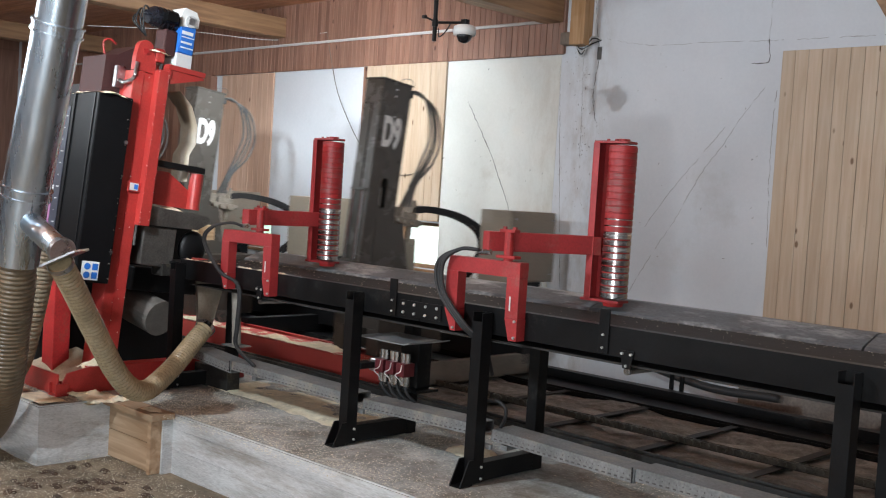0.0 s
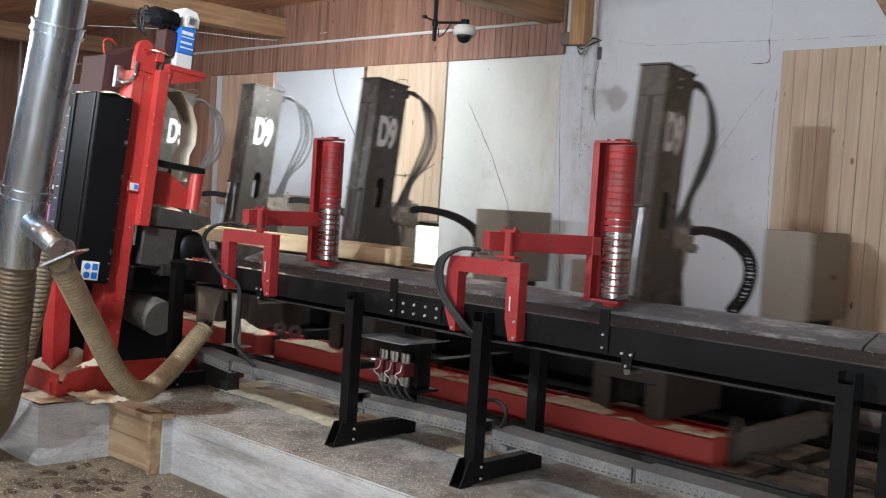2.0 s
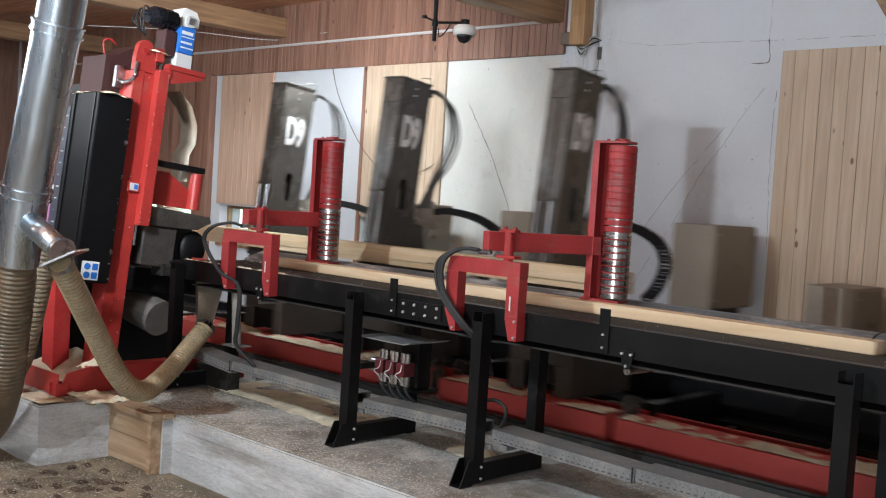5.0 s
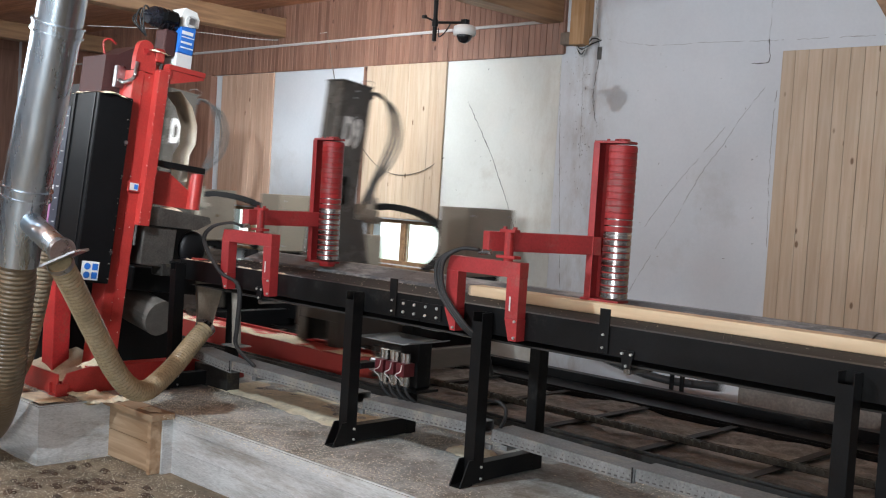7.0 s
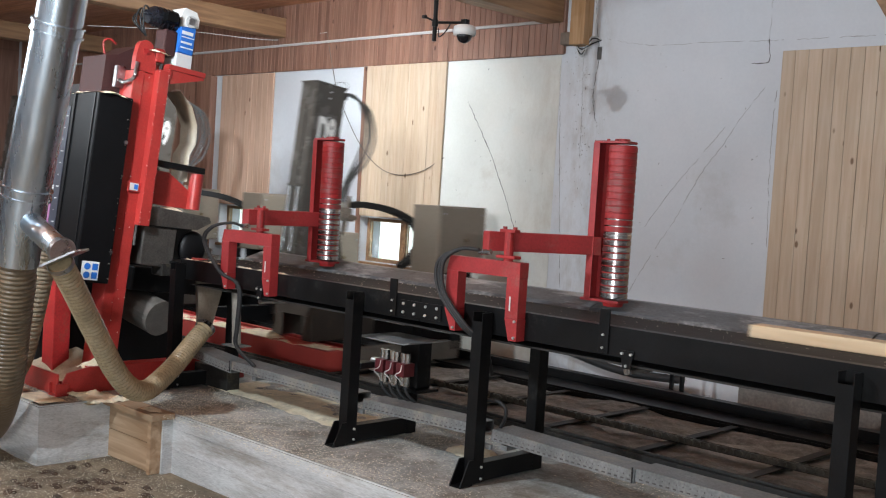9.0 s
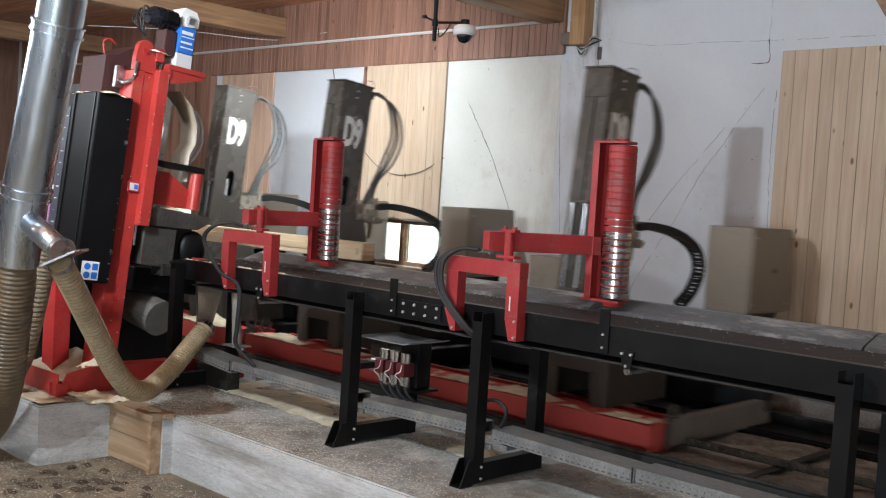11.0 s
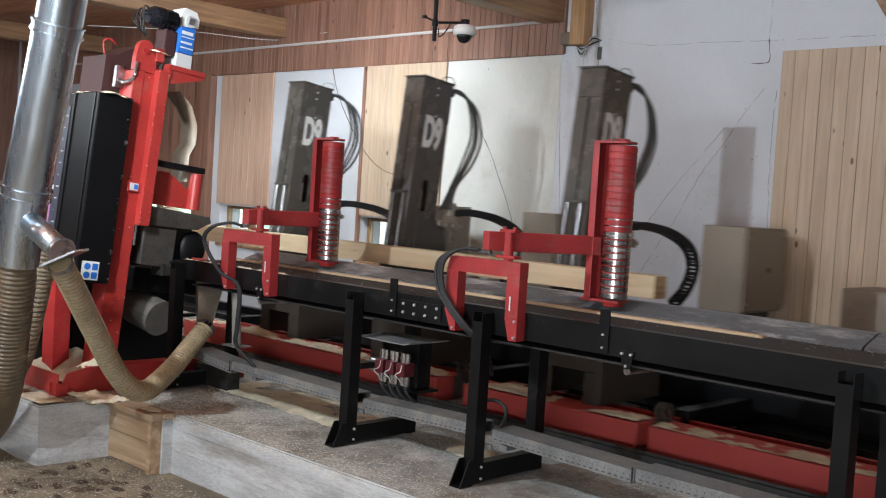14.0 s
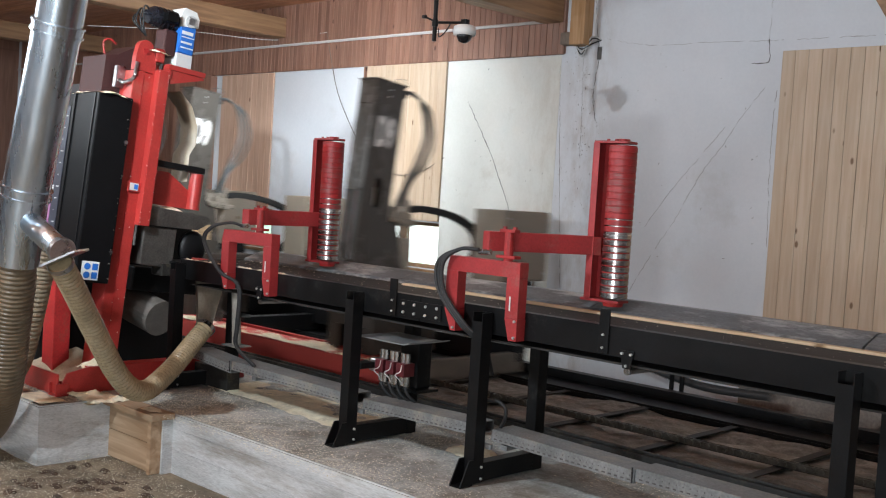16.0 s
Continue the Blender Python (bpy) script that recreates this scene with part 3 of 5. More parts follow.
    for x in (-4.94, -2.39, -0.6):
        r = part("roller_bracket", prism(bmesh.new(), [(-0.035, 0.0), (0.035, 0.0), (0.018, -0.075), (-0.018, -0.075)], 0.006, pose(x, NEAR - 0.008, 0.738)), BLACK, c)
        bolts("bolt", [(x - 0.022, NEAR - 0.009, 0.725), (x + 0.022, NEAR - 0.009, 0.725), (x, NEAR - 0.009, 0.675)], r, r=0.007)
        bm = bmesh.new()
        rod(bm, (x, NEAR, 0.652), (x, 4.12, 0.652), 0.016, seg=14)
        part("support_roller", bm, STEEL, c)
    # sawdust crust along the upper edge
    bm = bmesh.new()
    for i in range(60):
        x = X0 + 0.05 + i * 0.05 * (0.6 + 0.9 * random.random())
        if x < -4.75:
            heap(bm, x, NEAR + 0.02, TOP + 0.004, 0.035, 0.014, 0.008 + 0.006 * random.random(), i, 6)
    crust = part("sawdust_crust", bm, SAWDUST, c, "crust of pale sawdust along the edge")
    crust["kind"] = "stuff"
    return c


build_conveyor()


def build_cable_tray():
    t = thing("cable_tray", "perforated galvanised cable tray under the conveyor", "cable tray")
    slots = bmesh.new()
    spans = [(-5.66, -5.22), (-5.215, -4.13), (-4.02, -3.24), (-3.12, -2.33), (-2.325, -1.50), (-1.39, 0.2), (0.21, 1.5)]
    for i, (a, b) in enumerate(spans):
        tilt = (4.5, 0.6, -1.5, 1.2, 0.4, 0.2, 0.2)[i]
        m = Matrix.Translation(((a + b) / 2, 0, 0.252)) @ pose(0, 0, 0, 0, tilt, 0) @ Matrix.Translation((-(a + b) / 2, 0, 0))
        bm = bmesh.new()
        box(bm, a, b, NEAR + 0.02, NEAR + 0.025, -0.055, 0.0, m=m)
        box(bm, a, b, NEAR + 0.025, NEAR + 0.17, -0.003, 0.0, m=m)
        box(bm, a, b, NEAR + 0.17, NEAR + 0.175, -0.055, 0.0, m=m)
        box(bm, a, b, NEAR + 0.025, NEAR + 0.17, -0.055, -0.052, m=m)
        part("tray_section", bm, TRAY, t)
        x = a + 0.02
        while x < b - 0.03:
            box(slots, x, x + 0.016, NEAR + 0.0185, NEAR + 0.0198, -0.046, -0.040, m=m)
            box(slots, x + 0.012, x + 0.016, NEAR + 0.0185, NEAR + 0.0198, -0.026, -0.021, m=m)
            x += 0.032
        strap = boxes((b - 0.012, b - 0.006, NEAR + 0.014, NEAR + 0.018, 0.19, 0.256))
        part("strap", strap, RUBBER, t)
    p = part("slots", slots, CRACK, t, "rows of dark slots")
    p["kind"] = "stuff"
    for x in (-4.06, -3.165, -1.445):
        part("arm", boxes((x - 0.02, x + 0.06, NEAR + 0.001, NEAR + 0.018, 0.165, 0.19), bevel=0.002), TRAY, t)
    for x in (-5.0, -3.05, -0.6):
        part("bearer", boxes((x - 0.02, x + 0.02, NEAR + 0.03, 4.02, 0.172, 0.195), bevel=0.002), TRAY, t)


build_cable_tray()


def build_guide(ux0, ux1, arm_x, post_x, roll_x, roll_y, turn):
    """Swinging guide roller on an arched bracket."""
    g = thing("guide_roller", "red swinging guide roller with worn shiny lower rings", "guide roller", group="guide rollers along the conveyor")
    y0, y1 = NEAR - 0.062, NEAR - 0.002
    zt = 1.055
    br = bmesh.new()
    for side, x in ((0, ux0), (1, ux1 - 0.075)):
        box(br, x, x + 0.075, y0, y1, 0.80, zt - 0.07, bevel=0.003)
        if side:
            prism(br, [(0.0, 0.80), (0.075, 0.80), (0.075, 0.70), (0.03, 0.70)], y1 - y0, pose(x, y0, 0))
        else:
            prism(br, [(0.0, 0.80), (0.075, 0.80), (0.075, 0.70), (0.045, 0.70)], y1 - y0, pose(x, y0, 0))
    prism(br, [(ux0, zt - 0.07), (ux0 + 0.02, zt), (ux1, zt), (ux1, zt - 0.07)], y1 - y0, pose(0, y0, 0))
    arch = part("arch_bracket", br, GUIDE_RED, g)
    bolts("bolt", [(ux0 + 0.062, y0 - 0.001, 0.716), (ux1 - 0.012, y0 - 0.001, 0.716), (ux1 - 0.012, y0 - 0.001, 0.79), (ux0 + 0.062, y0 - 0.001, 0.79)], arch, r=0.007)
    part("marking", boxes((ux1 - 0.05, ux1 - 0.043, y0 - 0.003, y0 - 0.0005, 0.835, 0.90)), WHITE, arch, "short white stripe")
    # pivot
    px, py = arm_x + 0.13, NEAR - 0.03
    bm = bmesh.new()
    rod(bm, (px, py, zt), (px, py, 1.20), 0.022, seg=14)
    box(bm, px - 0.055, px + 0.055, py - 0.025, py + 0.025, zt + 0.012, zt + 0.026, bevel=0.002)
    box(bm, px - 0.045, px + 0.045, py - 0.02, py + 0.02, 1.186, 1.20, bevel=0.002)
    for k in (-0.03, 0.03):
        rod(bm, (px + k, py, 1.20), (px + k, py, 1.212), 0.01, seg=6)
    part("pivot", bm, DARK_RED, g, "worn red pivot with flanges")
    # swing arm: box section from the pivot to the roller post
    a, b = Vector((arm_x, NEAR - 0.045, 1.14)), Vector((post_x + 0.02, roll_y, 1.155))
    d = b - a
    ang = math.degrees(math.atan2(d.y, d.x))
    part("swing_arm", boxes((0, d.length, -0.035, 0.035, -0.045, 0.045), bevel=0.003), GUIDE_RED, g, m=pose(a.x, a.y, a.z, 0, 0, ang))
    # post: an open channel with end plates
    zb, zt2 = 0.888, 1.632
    w = (roll_x - post_x)
    m = pose(post_x, roll_y, 0, 0, 0, turn)
    part("channel", boxes((-0.005, 0.002, -0.06, 0.045, zb, zt2), (0.002, 0.06, 0.04, 0.045, zb, zt2), (0.002, 0.03, -0.06, -0.055, zb, zt2), bevel=0.0015), GUIDE_RED, g, m=m)
    part("end_plate", boxes((-0.008, w + 0.04, -0.05, 0.05, zt2, zt2 + 0.012), bevel=0.002), GUIDE_RED, g, m=m)
    part("end_plate", boxes((-0.03, w + 0.05, -0.05, 0.05, zb - 0.012, zb), bevel=0.002), GUIDE_RED, g, m=m)
    n = 23
    lo, hi = zb + 0.010, zt2 - 0.010
    step = (hi - lo) / n
    R = 0.067
    for i in range(n):
        bm = bmesh.new()
        z0 = lo + i * step
        prof = [(R - 0.0018, z0), (R, z0 + 0.0018), (R, z0 + step - 0.0075), (R - 0.0018, z0 + step - 0.0057)]
        rings = [[bm.verts.new((r * math.cos(2 * math.pi * k / 32), r * math.sin(2 * math.pi * k / 32), z)) for k in range(32)] for r, z in prof]
        for p, q in zip(rings, rings[1:]):
            for k in range(32):
                bm.faces.new((p[k], p[(k + 1) % 32], q[(k + 1) % 32], q[k]))
        bm.faces.new(rings[0][::-1])
        bm.faces.new(rings[-1])
        worn = i < 10
        ring = part("roller_ring", bm, RING_STEEL if worn else RING_RED, g, "worn bright steel ring" if worn else "", smooth=True, m=pose(roll_x, roll_y, 0))
        ring.data.set_sharp_from_angle(angle=radians(30))
        # rim where the paint has rubbed off, or red paint left in the groove
        bm = bmesh.new()
        rod(bm, (0, 0, z0 + step - 0.0060), (0, 0, z0 + step + 0.0005), R - (0.0035 if worn else 0.0022), seg=32)
        part("ring_groove", bm, DARK_RED if i not in (9, 10, 11) else RING_STEEL, g, m=pose(roll_x, roll_y, 0))
    bm = bmesh.new()
    rod(bm, (roll_x, roll_y, zb - 0.03), (roll_x, roll_y, zb - 0.012), 0.045, 0.05, seg=18)
    part("bearing_cap", bm, DARK_RED, g)
    bm = bmesh.new()
    rod(bm, (roll_x, roll_y, zt2 + 0.012), (roll_x, roll_y, zt2 + 0.022), 0.03, seg=8)
    part("axle_nut", bm, DARK_RED, g)
    bolts("bolt", [(roll_x - 0.06 + 0.045 * k, roll_y - 0.04, zt2 + 0.012) for k in range(3)], g, axis=(0, 0, 1), r=0.008, material=DARK_RED)
    # hydraulic fitting
    bm = bmesh.new()
    rod(bm, (arm_x - 0.03, NEAR - 0.05, zt + 0.03), (arm_x + 0.04, NEAR - 0.05, zt + 0.035), 0.013, seg=10)
    part("fitting", bm, STEEL, g)
    return g


build_guide(-3.395, -2.945, -3.175, -2.945, -2.815, 4.15, 4)
build_guide(-5.265, -4.775, -5.062, -5.06, -4.935, 4.15, 4)


def cable(name, points, r, material, label, category, seg=8, n=8):
    bm = bmesh.new()
    tube(bm, points, r, seg, n)
    return tagged(part(name, bm, material, smooth=True), label, category)


for dx in (0.0, 0.018):
    cable("hydraulic_hose", [(-5.06, 3.6, 1.085), (-5.16, 3.58, 1.098), (-5.33 + dx, 3.56, 1.06), (-5.40 + dx, 3.56, 0.97), (-5.24 + dx, 3.575, 0.80), (-5.06 + dx, 3.585, 0.73), (-5.075 + dx, 3.60, 0.50), (-5.10 + dx, 3.62, 0.37), (-4.98 + dx, 3.67, 0.262)], 0.0085, RUBBER, "black rubber hydraulic hose hanging from the guide roller", "hose")
for dx in (0.0, 0.020, 0.036):
    cable("hydraulic_hose", [(-3.20, 3.6, 1.095), (-3.30, 3.58, 1.09), (-3.42 + dx, 3.56, 1.02), (-3.40 + dx, 3.56, 0.88), (-3.26 + dx, 3.57, 0.74), (-3.20 + dx, 3.64, 0.66), (-3.19, 3.74, 0.5)], 0.0095, RUBBER, "black rubber hydraulic hose hanging from the guide roller", "hose")


def build_valves():
    v = thing("valve_block", "hydraulic valve block with chrome spools under a grey cover", "valve block")
    part("cover_plate", prism(bmesh.new(), [(0, 0), (0.36, 0.0), (0.40, 0.012), (0.40, 0.016), (0.36, 0.005), (0, 0.005)], 0.30, pose(-4.12, 3.70, 0.560)), mat("grey_cover", (0.27, 0.275, 0.28), 0.5, 0.2, 0.15, 8, 90, 0.08), v, "grey sheet-metal cover")
    part("back_box", boxes((-3.985, -3.845, 3.90, 4.0, 0.30, 0.556), bevel=0.006), BLACK, v)
    for x in (-3.98, -3.90, -3.82):
        bm = boxes((x - 0.03, x + 0.03, 3.74, 3.82, 0.385, 0.455), bevel=0.004)
        part("valve_body", bm, mat("dark_red_casting", (0.12, 0.02, 0.025), 0.45, 0.2, 0.2, 20, 90, 0.1), v)
        for s in (-1, 1):
            bm = bmesh.new()
            rod(bm, (x + 0.015 * s, 3.78, 0.455), (x + 0.015 * s, 3.78, 0.505), 0.017, seg=12)
            part("spool_cap", bm, CHROME, v)
            bm = bmesh.new()
            rod(bm, (x + 0.015 * s, 3.78, 0.385), (x + 0.015 * s, 3.78, 0.335), 0.018, seg=12)
            part("solenoid", bm, CHROME, v)
        bm = bmesh.new()
        tube(bm, [(x + 0.02, 3.735, 0.45), (x + 0.035, 3.71, 0.42), (x + 0.01, 3.70, 0.40), (x + 0.035, 3.71, 0.375), (x + 0.02, 3.735, 0.35)], 0.0028, 6, 5)
        part("wire", bm, GREY, v, smooth=True)
    part("side_plug", boxes((-4.07, -4.01, 3.75, 3.81, 0.38, 0.45), bevel=0.008), STEEL, v)
    part("holder", boxes((-4.09, -4.02, 3.650, 3.75, 0.40, 0.432), bevel=0.003), BLACK, v)
    for k in range(4):
        bm = bmesh.new()
        x = -4.0 + 0.06 * k
        tube(bm, [(x, 3.78, 0.34), (x + 0.02, 3.79, 0.29), (x + 0.05, 3.84, 0.24), (x + 0.1, 3.95, 0.16)], 0.008, 7, 5)
        part("pipe", bm, RUBBER, v, smooth=True)
    part("foot", boxes((-4.10, -3.80, 3.86, 4.02, 0.285, 0.30), bevel=0.003), BLACK, v)


build_valves()
cable("control_cable", [(-3.27, 3.72, 0.30), (-3.22, 3.70, 0.36), (-3.13, 3.69, 0.395), (-3.06, 3.69, 0.375), (-3.06, 3.70, 0.32), (-3.12, 3.74, 0.256)], 0.009, RUBBER, "short black cable looped beside the tray", "cable")

# ---------------------------------------------------------------- track


def build_track():
    t = thing("carriage_track", "dark steel rails with cross members under the carriage", "track", kind="structure")
    part("near_rail", boxes((-15, 4.5, 4.66, 4.73, 0.0, 0.045), (-15, 4.5, 4.685, 4.705, 0.045, 0.06), bevel=0.003), DIRTY_RAIL, t)
    part("far_rail", boxes((-15, 4.5, 6.20, 6.28, 0.0, 0.10), bevel=0.003), BLACK, t)
    # shaded floor band before the far rail, put in as a black plate
    part("gutter_plate", boxes((-15, 4.5, 5.87, 6.196, 0.0, 0.034), (-15, 4.5, 5.87, 5.90, 0.0341, 0.05), bevel=0.002), BLACK, t, "black plate standing in for the shaded band beside the far rail")
    for i in range(26):
        x = -12.62 + i * 0.64
        part("cross_member", boxes((x - 0.028, x + 0.028, 4.735, 5.868, 0.030, 0.036), (x - 0.028, x - 0.022, 4.735, 5.868, 0.0, 0.0299), bevel=0.001), DIRTY_RAIL, t)
    # drive chain: alternating link plates
    k = 0
    x = -9.0
    bm = bmesh.new()
    while x < 0.6:
        dy = 0.019 if k % 2 else 0.011
        for q in (-1, 1):
            box(bm, x - 0.008, x + 0.058, 5.15 + q * dy - 0.003, 5.15 + q * dy + 0.003, 0.040, 0.072)
        rod(bm, (x, 5.122, 0.056), (x, 5.178, 0.056), 0.0145, seg=8)
        x += 0.05
        k += 1
    ch = part("drive_chain", bm, mat("oily_chain", (0.19, 0.175, 0.15), 0.38, 0.9, 0.3, 20, 90, 0.1), t, "oily roller chain")
    ch["kind"] = "stuff"
    part("chain_trough", boxes((-9.0, 0.6, 5.125, 5.175, 0.0365, 0.0395)), DIRTY_RAIL, t)
    for x in (-3.75, -3.67, -1.95, -1.87):
        part("stanchion", boxes((x - 0.012, x + 0.012, 6.30, 6.325, 0.0, 0.36), bevel=0.002), BLACK, t)
    # sawdust drifts between the cross members
    bm = bmesh.new()
    for i in range(22):
        x = -8.0 + i * 0.44
        heap(bm, x, 4.95 + 0.15 * math.sin(i * 1.9), 0.0, 0.30, 0.22, 0.018 + 0.03 * random.random(), i + 40, 14)
        heap(bm, x + 0.2, 5.70 + 0.15 * math.sin(i * 2.3), 0.0, 0.34, 0.24, 0.018 + 0.03 * random.random(), i + 80, 14)
    d = tagged(part("sawdust_drift", bm, mat("old_sawdust", (0.27, 0.275, 0.26), 0.95, 0, 0.4, 12, 120, 0.9, dirt=(0.13, 0.125, 0.115), dirt_amount=0.45)), "drifts of old grey-brown sawdust between the rails", "sawdust", kind="stuff")


build_track()

# ---------------------------------------------------------------- carriage
LETTERS = text_mesh("D9", 0.265, 0.001)
HOSE_GREY = mat("grey_hydraulic_hose", (0.085, 0.085, 0.082), 0.38, 0.0, 0.2, 20, 90, 0.08)


def build_post(c, x, k):
    """Headblock post; its own space starts at the top front corner."""
    m = pose(x, 5.04, 2.14, -6.3)
    W, D, H = 0.185, 0.285, 1.52
    xs0, xs1 = W - 0.012, W
    hy0, hy1, hz0, hz1 = 0.112, 0.188, -0.91, -0.69
    p = part("post", prism(bmesh.new(), [(0.0, 0.0125), (0.012, 0.0125), (0.012, D - 0.012), (W - 0.0125, D - 0.012), (W - 0.0125, D), (0.0, D)], H,
             Matrix(((1, 0, 0, 0), (0, 0, 1, 0), (0, 1, 0, -H), (0, 0, 0, 1)))), POST, c, "tall grey-brown enamelled post", m=m)
    # front leaves either side of a long slot
    part("front_leaf", boxes((0.0, 0.088, 0.0, 0.012, -H, -0.17), bevel=0.002), POST, p)
    part("front_leaf", boxes((0.100, W, 0.0, 0.012, -H, -0.17), bevel=0.002), POST, p)
    part("front_head", boxes((0.0, W, 0.0, 0.012, -0.169, 0.0), bevel=0.002), POST, p)
    # side face round an oblong hole: one ring of faces with thickness
    bm = bmesh.new()
    ys, zs = (0.0125, hy0, hy1, D), (-H, hz0, hz1, 0.0)
    vv = {(i, j, k): bm.verts.new((x2, ys[i], zs[j])) for i in range(4) for j in range(4) for k, x2 in ((0, xs0), (1, xs1))}
    for i in range(3):
        for j in range(3):
            if (i, j) != (1, 1):
                for k in (0, 1):
                    bm.faces.new((vv[i, j, k], vv[i + 1, j, k], vv[i + 1, j + 1, k], vv[i, j + 1, k]))
    for a, b in (((1, 1), (2, 1)), ((2, 1), (2, 2)), ((2, 2), (1, 2)), ((1, 2), (1, 1)), ((0, 0), (0, 1)), ((0, 1), (0, 2)), ((0, 2), (0, 3)), ((3, 0), (3, 1)), ((3, 1), (3, 2)), ((3, 2), (3, 3)), ((0, 3), (1, 3)), ((1, 3), (2, 3)), ((2, 3), (3, 3)), ((0, 0), (1, 0)), ((1, 0), (2, 0)), ((2, 0), (3, 0))):
        bm.faces.new((vv[(*a, 0)], vv[(*b, 0)], vv[(*b, 1)], vv[(*a, 1)]))
    part("side_plate", bm, POST, p)
    # rounded corners of the hole
    bm = bmesh.new()
    for zc, s in ((hz1 - 0.038, 1), (hz0 + 0.038, -1)):
        yc, r = (hy0 + hy1) / 2, 0.038
        for side in (-1, 1):
            pts = [(yc + side * r, zc + s * r)] + [(yc + side * r * math.cos(a), zc + s * r * math.sin(a)) for a in [i * math.pi / 12 for i in range(7)]]
            lo = [bm.verts.new((xs0, y, z)) for y, z in pts]
            hi = [bm.verts.new((xs1, y, z)) for y, z in pts]
            n = len(pts)
            bm.faces.new(lo)
            bm.faces.new(hi[::-1])
            for i in range(n):
                bm.faces.new((lo[i], hi[i], hi[(i + 1) % n], lo[(i + 1) % n]))
    part("hole_corners", bm, POST, p)
    # pale rod added where the bright wall behind shows through the hole
    bm = bmesh.new()
    rod(bm, (W - 0.05, 0.155, -1.02), (W - 0.05, 0.155, -0.76), 0.014, seg=12)
    part("inner_rod", bm, ZINC, p, "pale rod standing in for the bright wall seen through the hole")
    part("top_cap", boxes((-0.008, W + 0.008, -0.008, D + 0.008, 0.001, 0.013), bevel=0.002), POST, p)
    t = part("lettering", LETTERS, mat("faded_white_letters", (0.78, 0.77, 0.74), 0.6, 0, 0.1, 12, 80, 0.05), p, "large pale letters",
             m=Matrix(((0, 0, 1, W + 0.0015), (0.53, 0, 0, 0.142), (0, 1.10, 0, -0.46), (0, 0, 0, 1))))
    # chrome slide rods and hook carrier on the log side
    for dx in (0.045, 0.14):
        bm = bmesh.new()
        rod(bm, (dx, -0.012, -1.30), (dx, -0.012, -0.80), 0.011, seg=12)
        part("slide_rod", bm, CHROME, p, smooth=False)
    part("hook_carrier", boxes((0.02, 0.165, -0.035, -0.001, -1.36, -1.30), bevel=0.003), POST, p)
    part("rod_clamp", boxes((0.02, 0.165, -0.026, -0.001, -0.805, -0.785), bevel=0.003), POST, p)
    # bolts on the side
    bolts("bolt", [(W, 0.14, -0.05), (W, 0.135, -0.10), (W, 0.15, -0.245)], p, axis=(1, 0, 0), r=0.008)
    # seam strip and flared foot on the side
    part("seam", boxes((W, W + 0.004, 0.112, 0.122, -H, -0.98), bevel=0.001), POST, p)
    bm = bmesh.new()
    outline = [(D, -0.95), (D + 0.10, -1.0), (D + 0.27, -H), (D, -H)]
    prism(bm, outline, 0.012, Matrix(((0, 1, 0, xs0), (1, 0, 0, 0), (0, 0, 1, 0), (0, 0, 0, 1))))
    prism(bm, outline, 0.012, Matrix(((0, 1, 0, 0), (1, 0, 0, 0), (0, 0, 1, 0), (0, 0, 0, 1))))
    part("flared_foot", bm, POST, p)
    # manifold
    bm = bmesh.new()
    box(bm, 0.06, 0.185, D + 0.002, D + 0.27, -1.00, -0.945, bevel=0.004)
    box(bm, 0.08, 0.17, D + 0.10, D + 0.25, -0.944, -0.90, bevel=0.004)
    for i in range(4):
        rod(bm, (0.10 + 0.022 * i, D + 0.12 + 0.012 * i, -0.91), (0.10 + 0.022 * i, D + 0.12 + 0.012 * i, -0.86), 0.011, seg=8)
    rod(bm, (0.13, D + 0.23, -0.90), (0.13, D + 0.23, -0.85), 0.018, seg=8)
    rod(bm, (0.14, D + 0.21, -1.0), (0.14, D + 0.21, -1.08), 0.02, seg=8)
    rod(bm, (0.14, D + 0.21, -1.08), (0.14, D + 0.21, -1.12), 0.012, seg=8)
    # hexagon fittings and elbows along the block
    for i in range(3):
        rod(bm, (0.185, D + 0.04 + 0.075 * i, -0.972), (0.205, D + 0.04 + 0.075 * i, -0.972), 0.016, seg=6)
    box(bm, 0.10, 0.16, D + 0.02, D + 0.085, -0.944, -0.875, bevel=0.004)
    rod(bm, (0.13, D + 0.235, -0.85), (0.13, D + 0.235, -0.80), 0.024, 0.014, seg=6)
    rod(bm, (0.15, D + 0.27, -0.965), (0.15, D + 0.315, -0.965), 0.019, seg=6)
    rod(bm, (0.10, D + 0.13, -1.0), (0.10, D + 0.13, -1.06), 0.015, seg=6)
    part("manifold", bm, mat("dusty_manifold", (0.34, 0.30, 0.25), 0.5, 0.3, 0.25, 15, 90, 0.15), p, "hydraulic manifold with fittings")
    # bundle of hoses
    for i in range(4):
        o = 0.016 * i
        s = (-0.07, -0.015, 0.03, 0.09)[i]
        bm = bmesh.new()
        tube(bm, [(0.15 - o, D - 0.02, -0.035 - 0.3 * o), (0.17 - o, D + 0.09, -0.02), (0.18 - o, D + 0.24 + s * 0.8, -0.09), (0.18 - o, D + 0.325 + s, -0.30), (0.16 - o, D + 0.29 + s, -0.50), (0.14, D + 0.19 + s * 0.3, -0.68), (0.10 + 0.022 * i, D + 0.12 + 0.012 * i, -0.88)], 0.0095, 7, 7)
        part("hose", bm, HOSE_GREY, p, smooth=True)
    bm = bmesh.new()
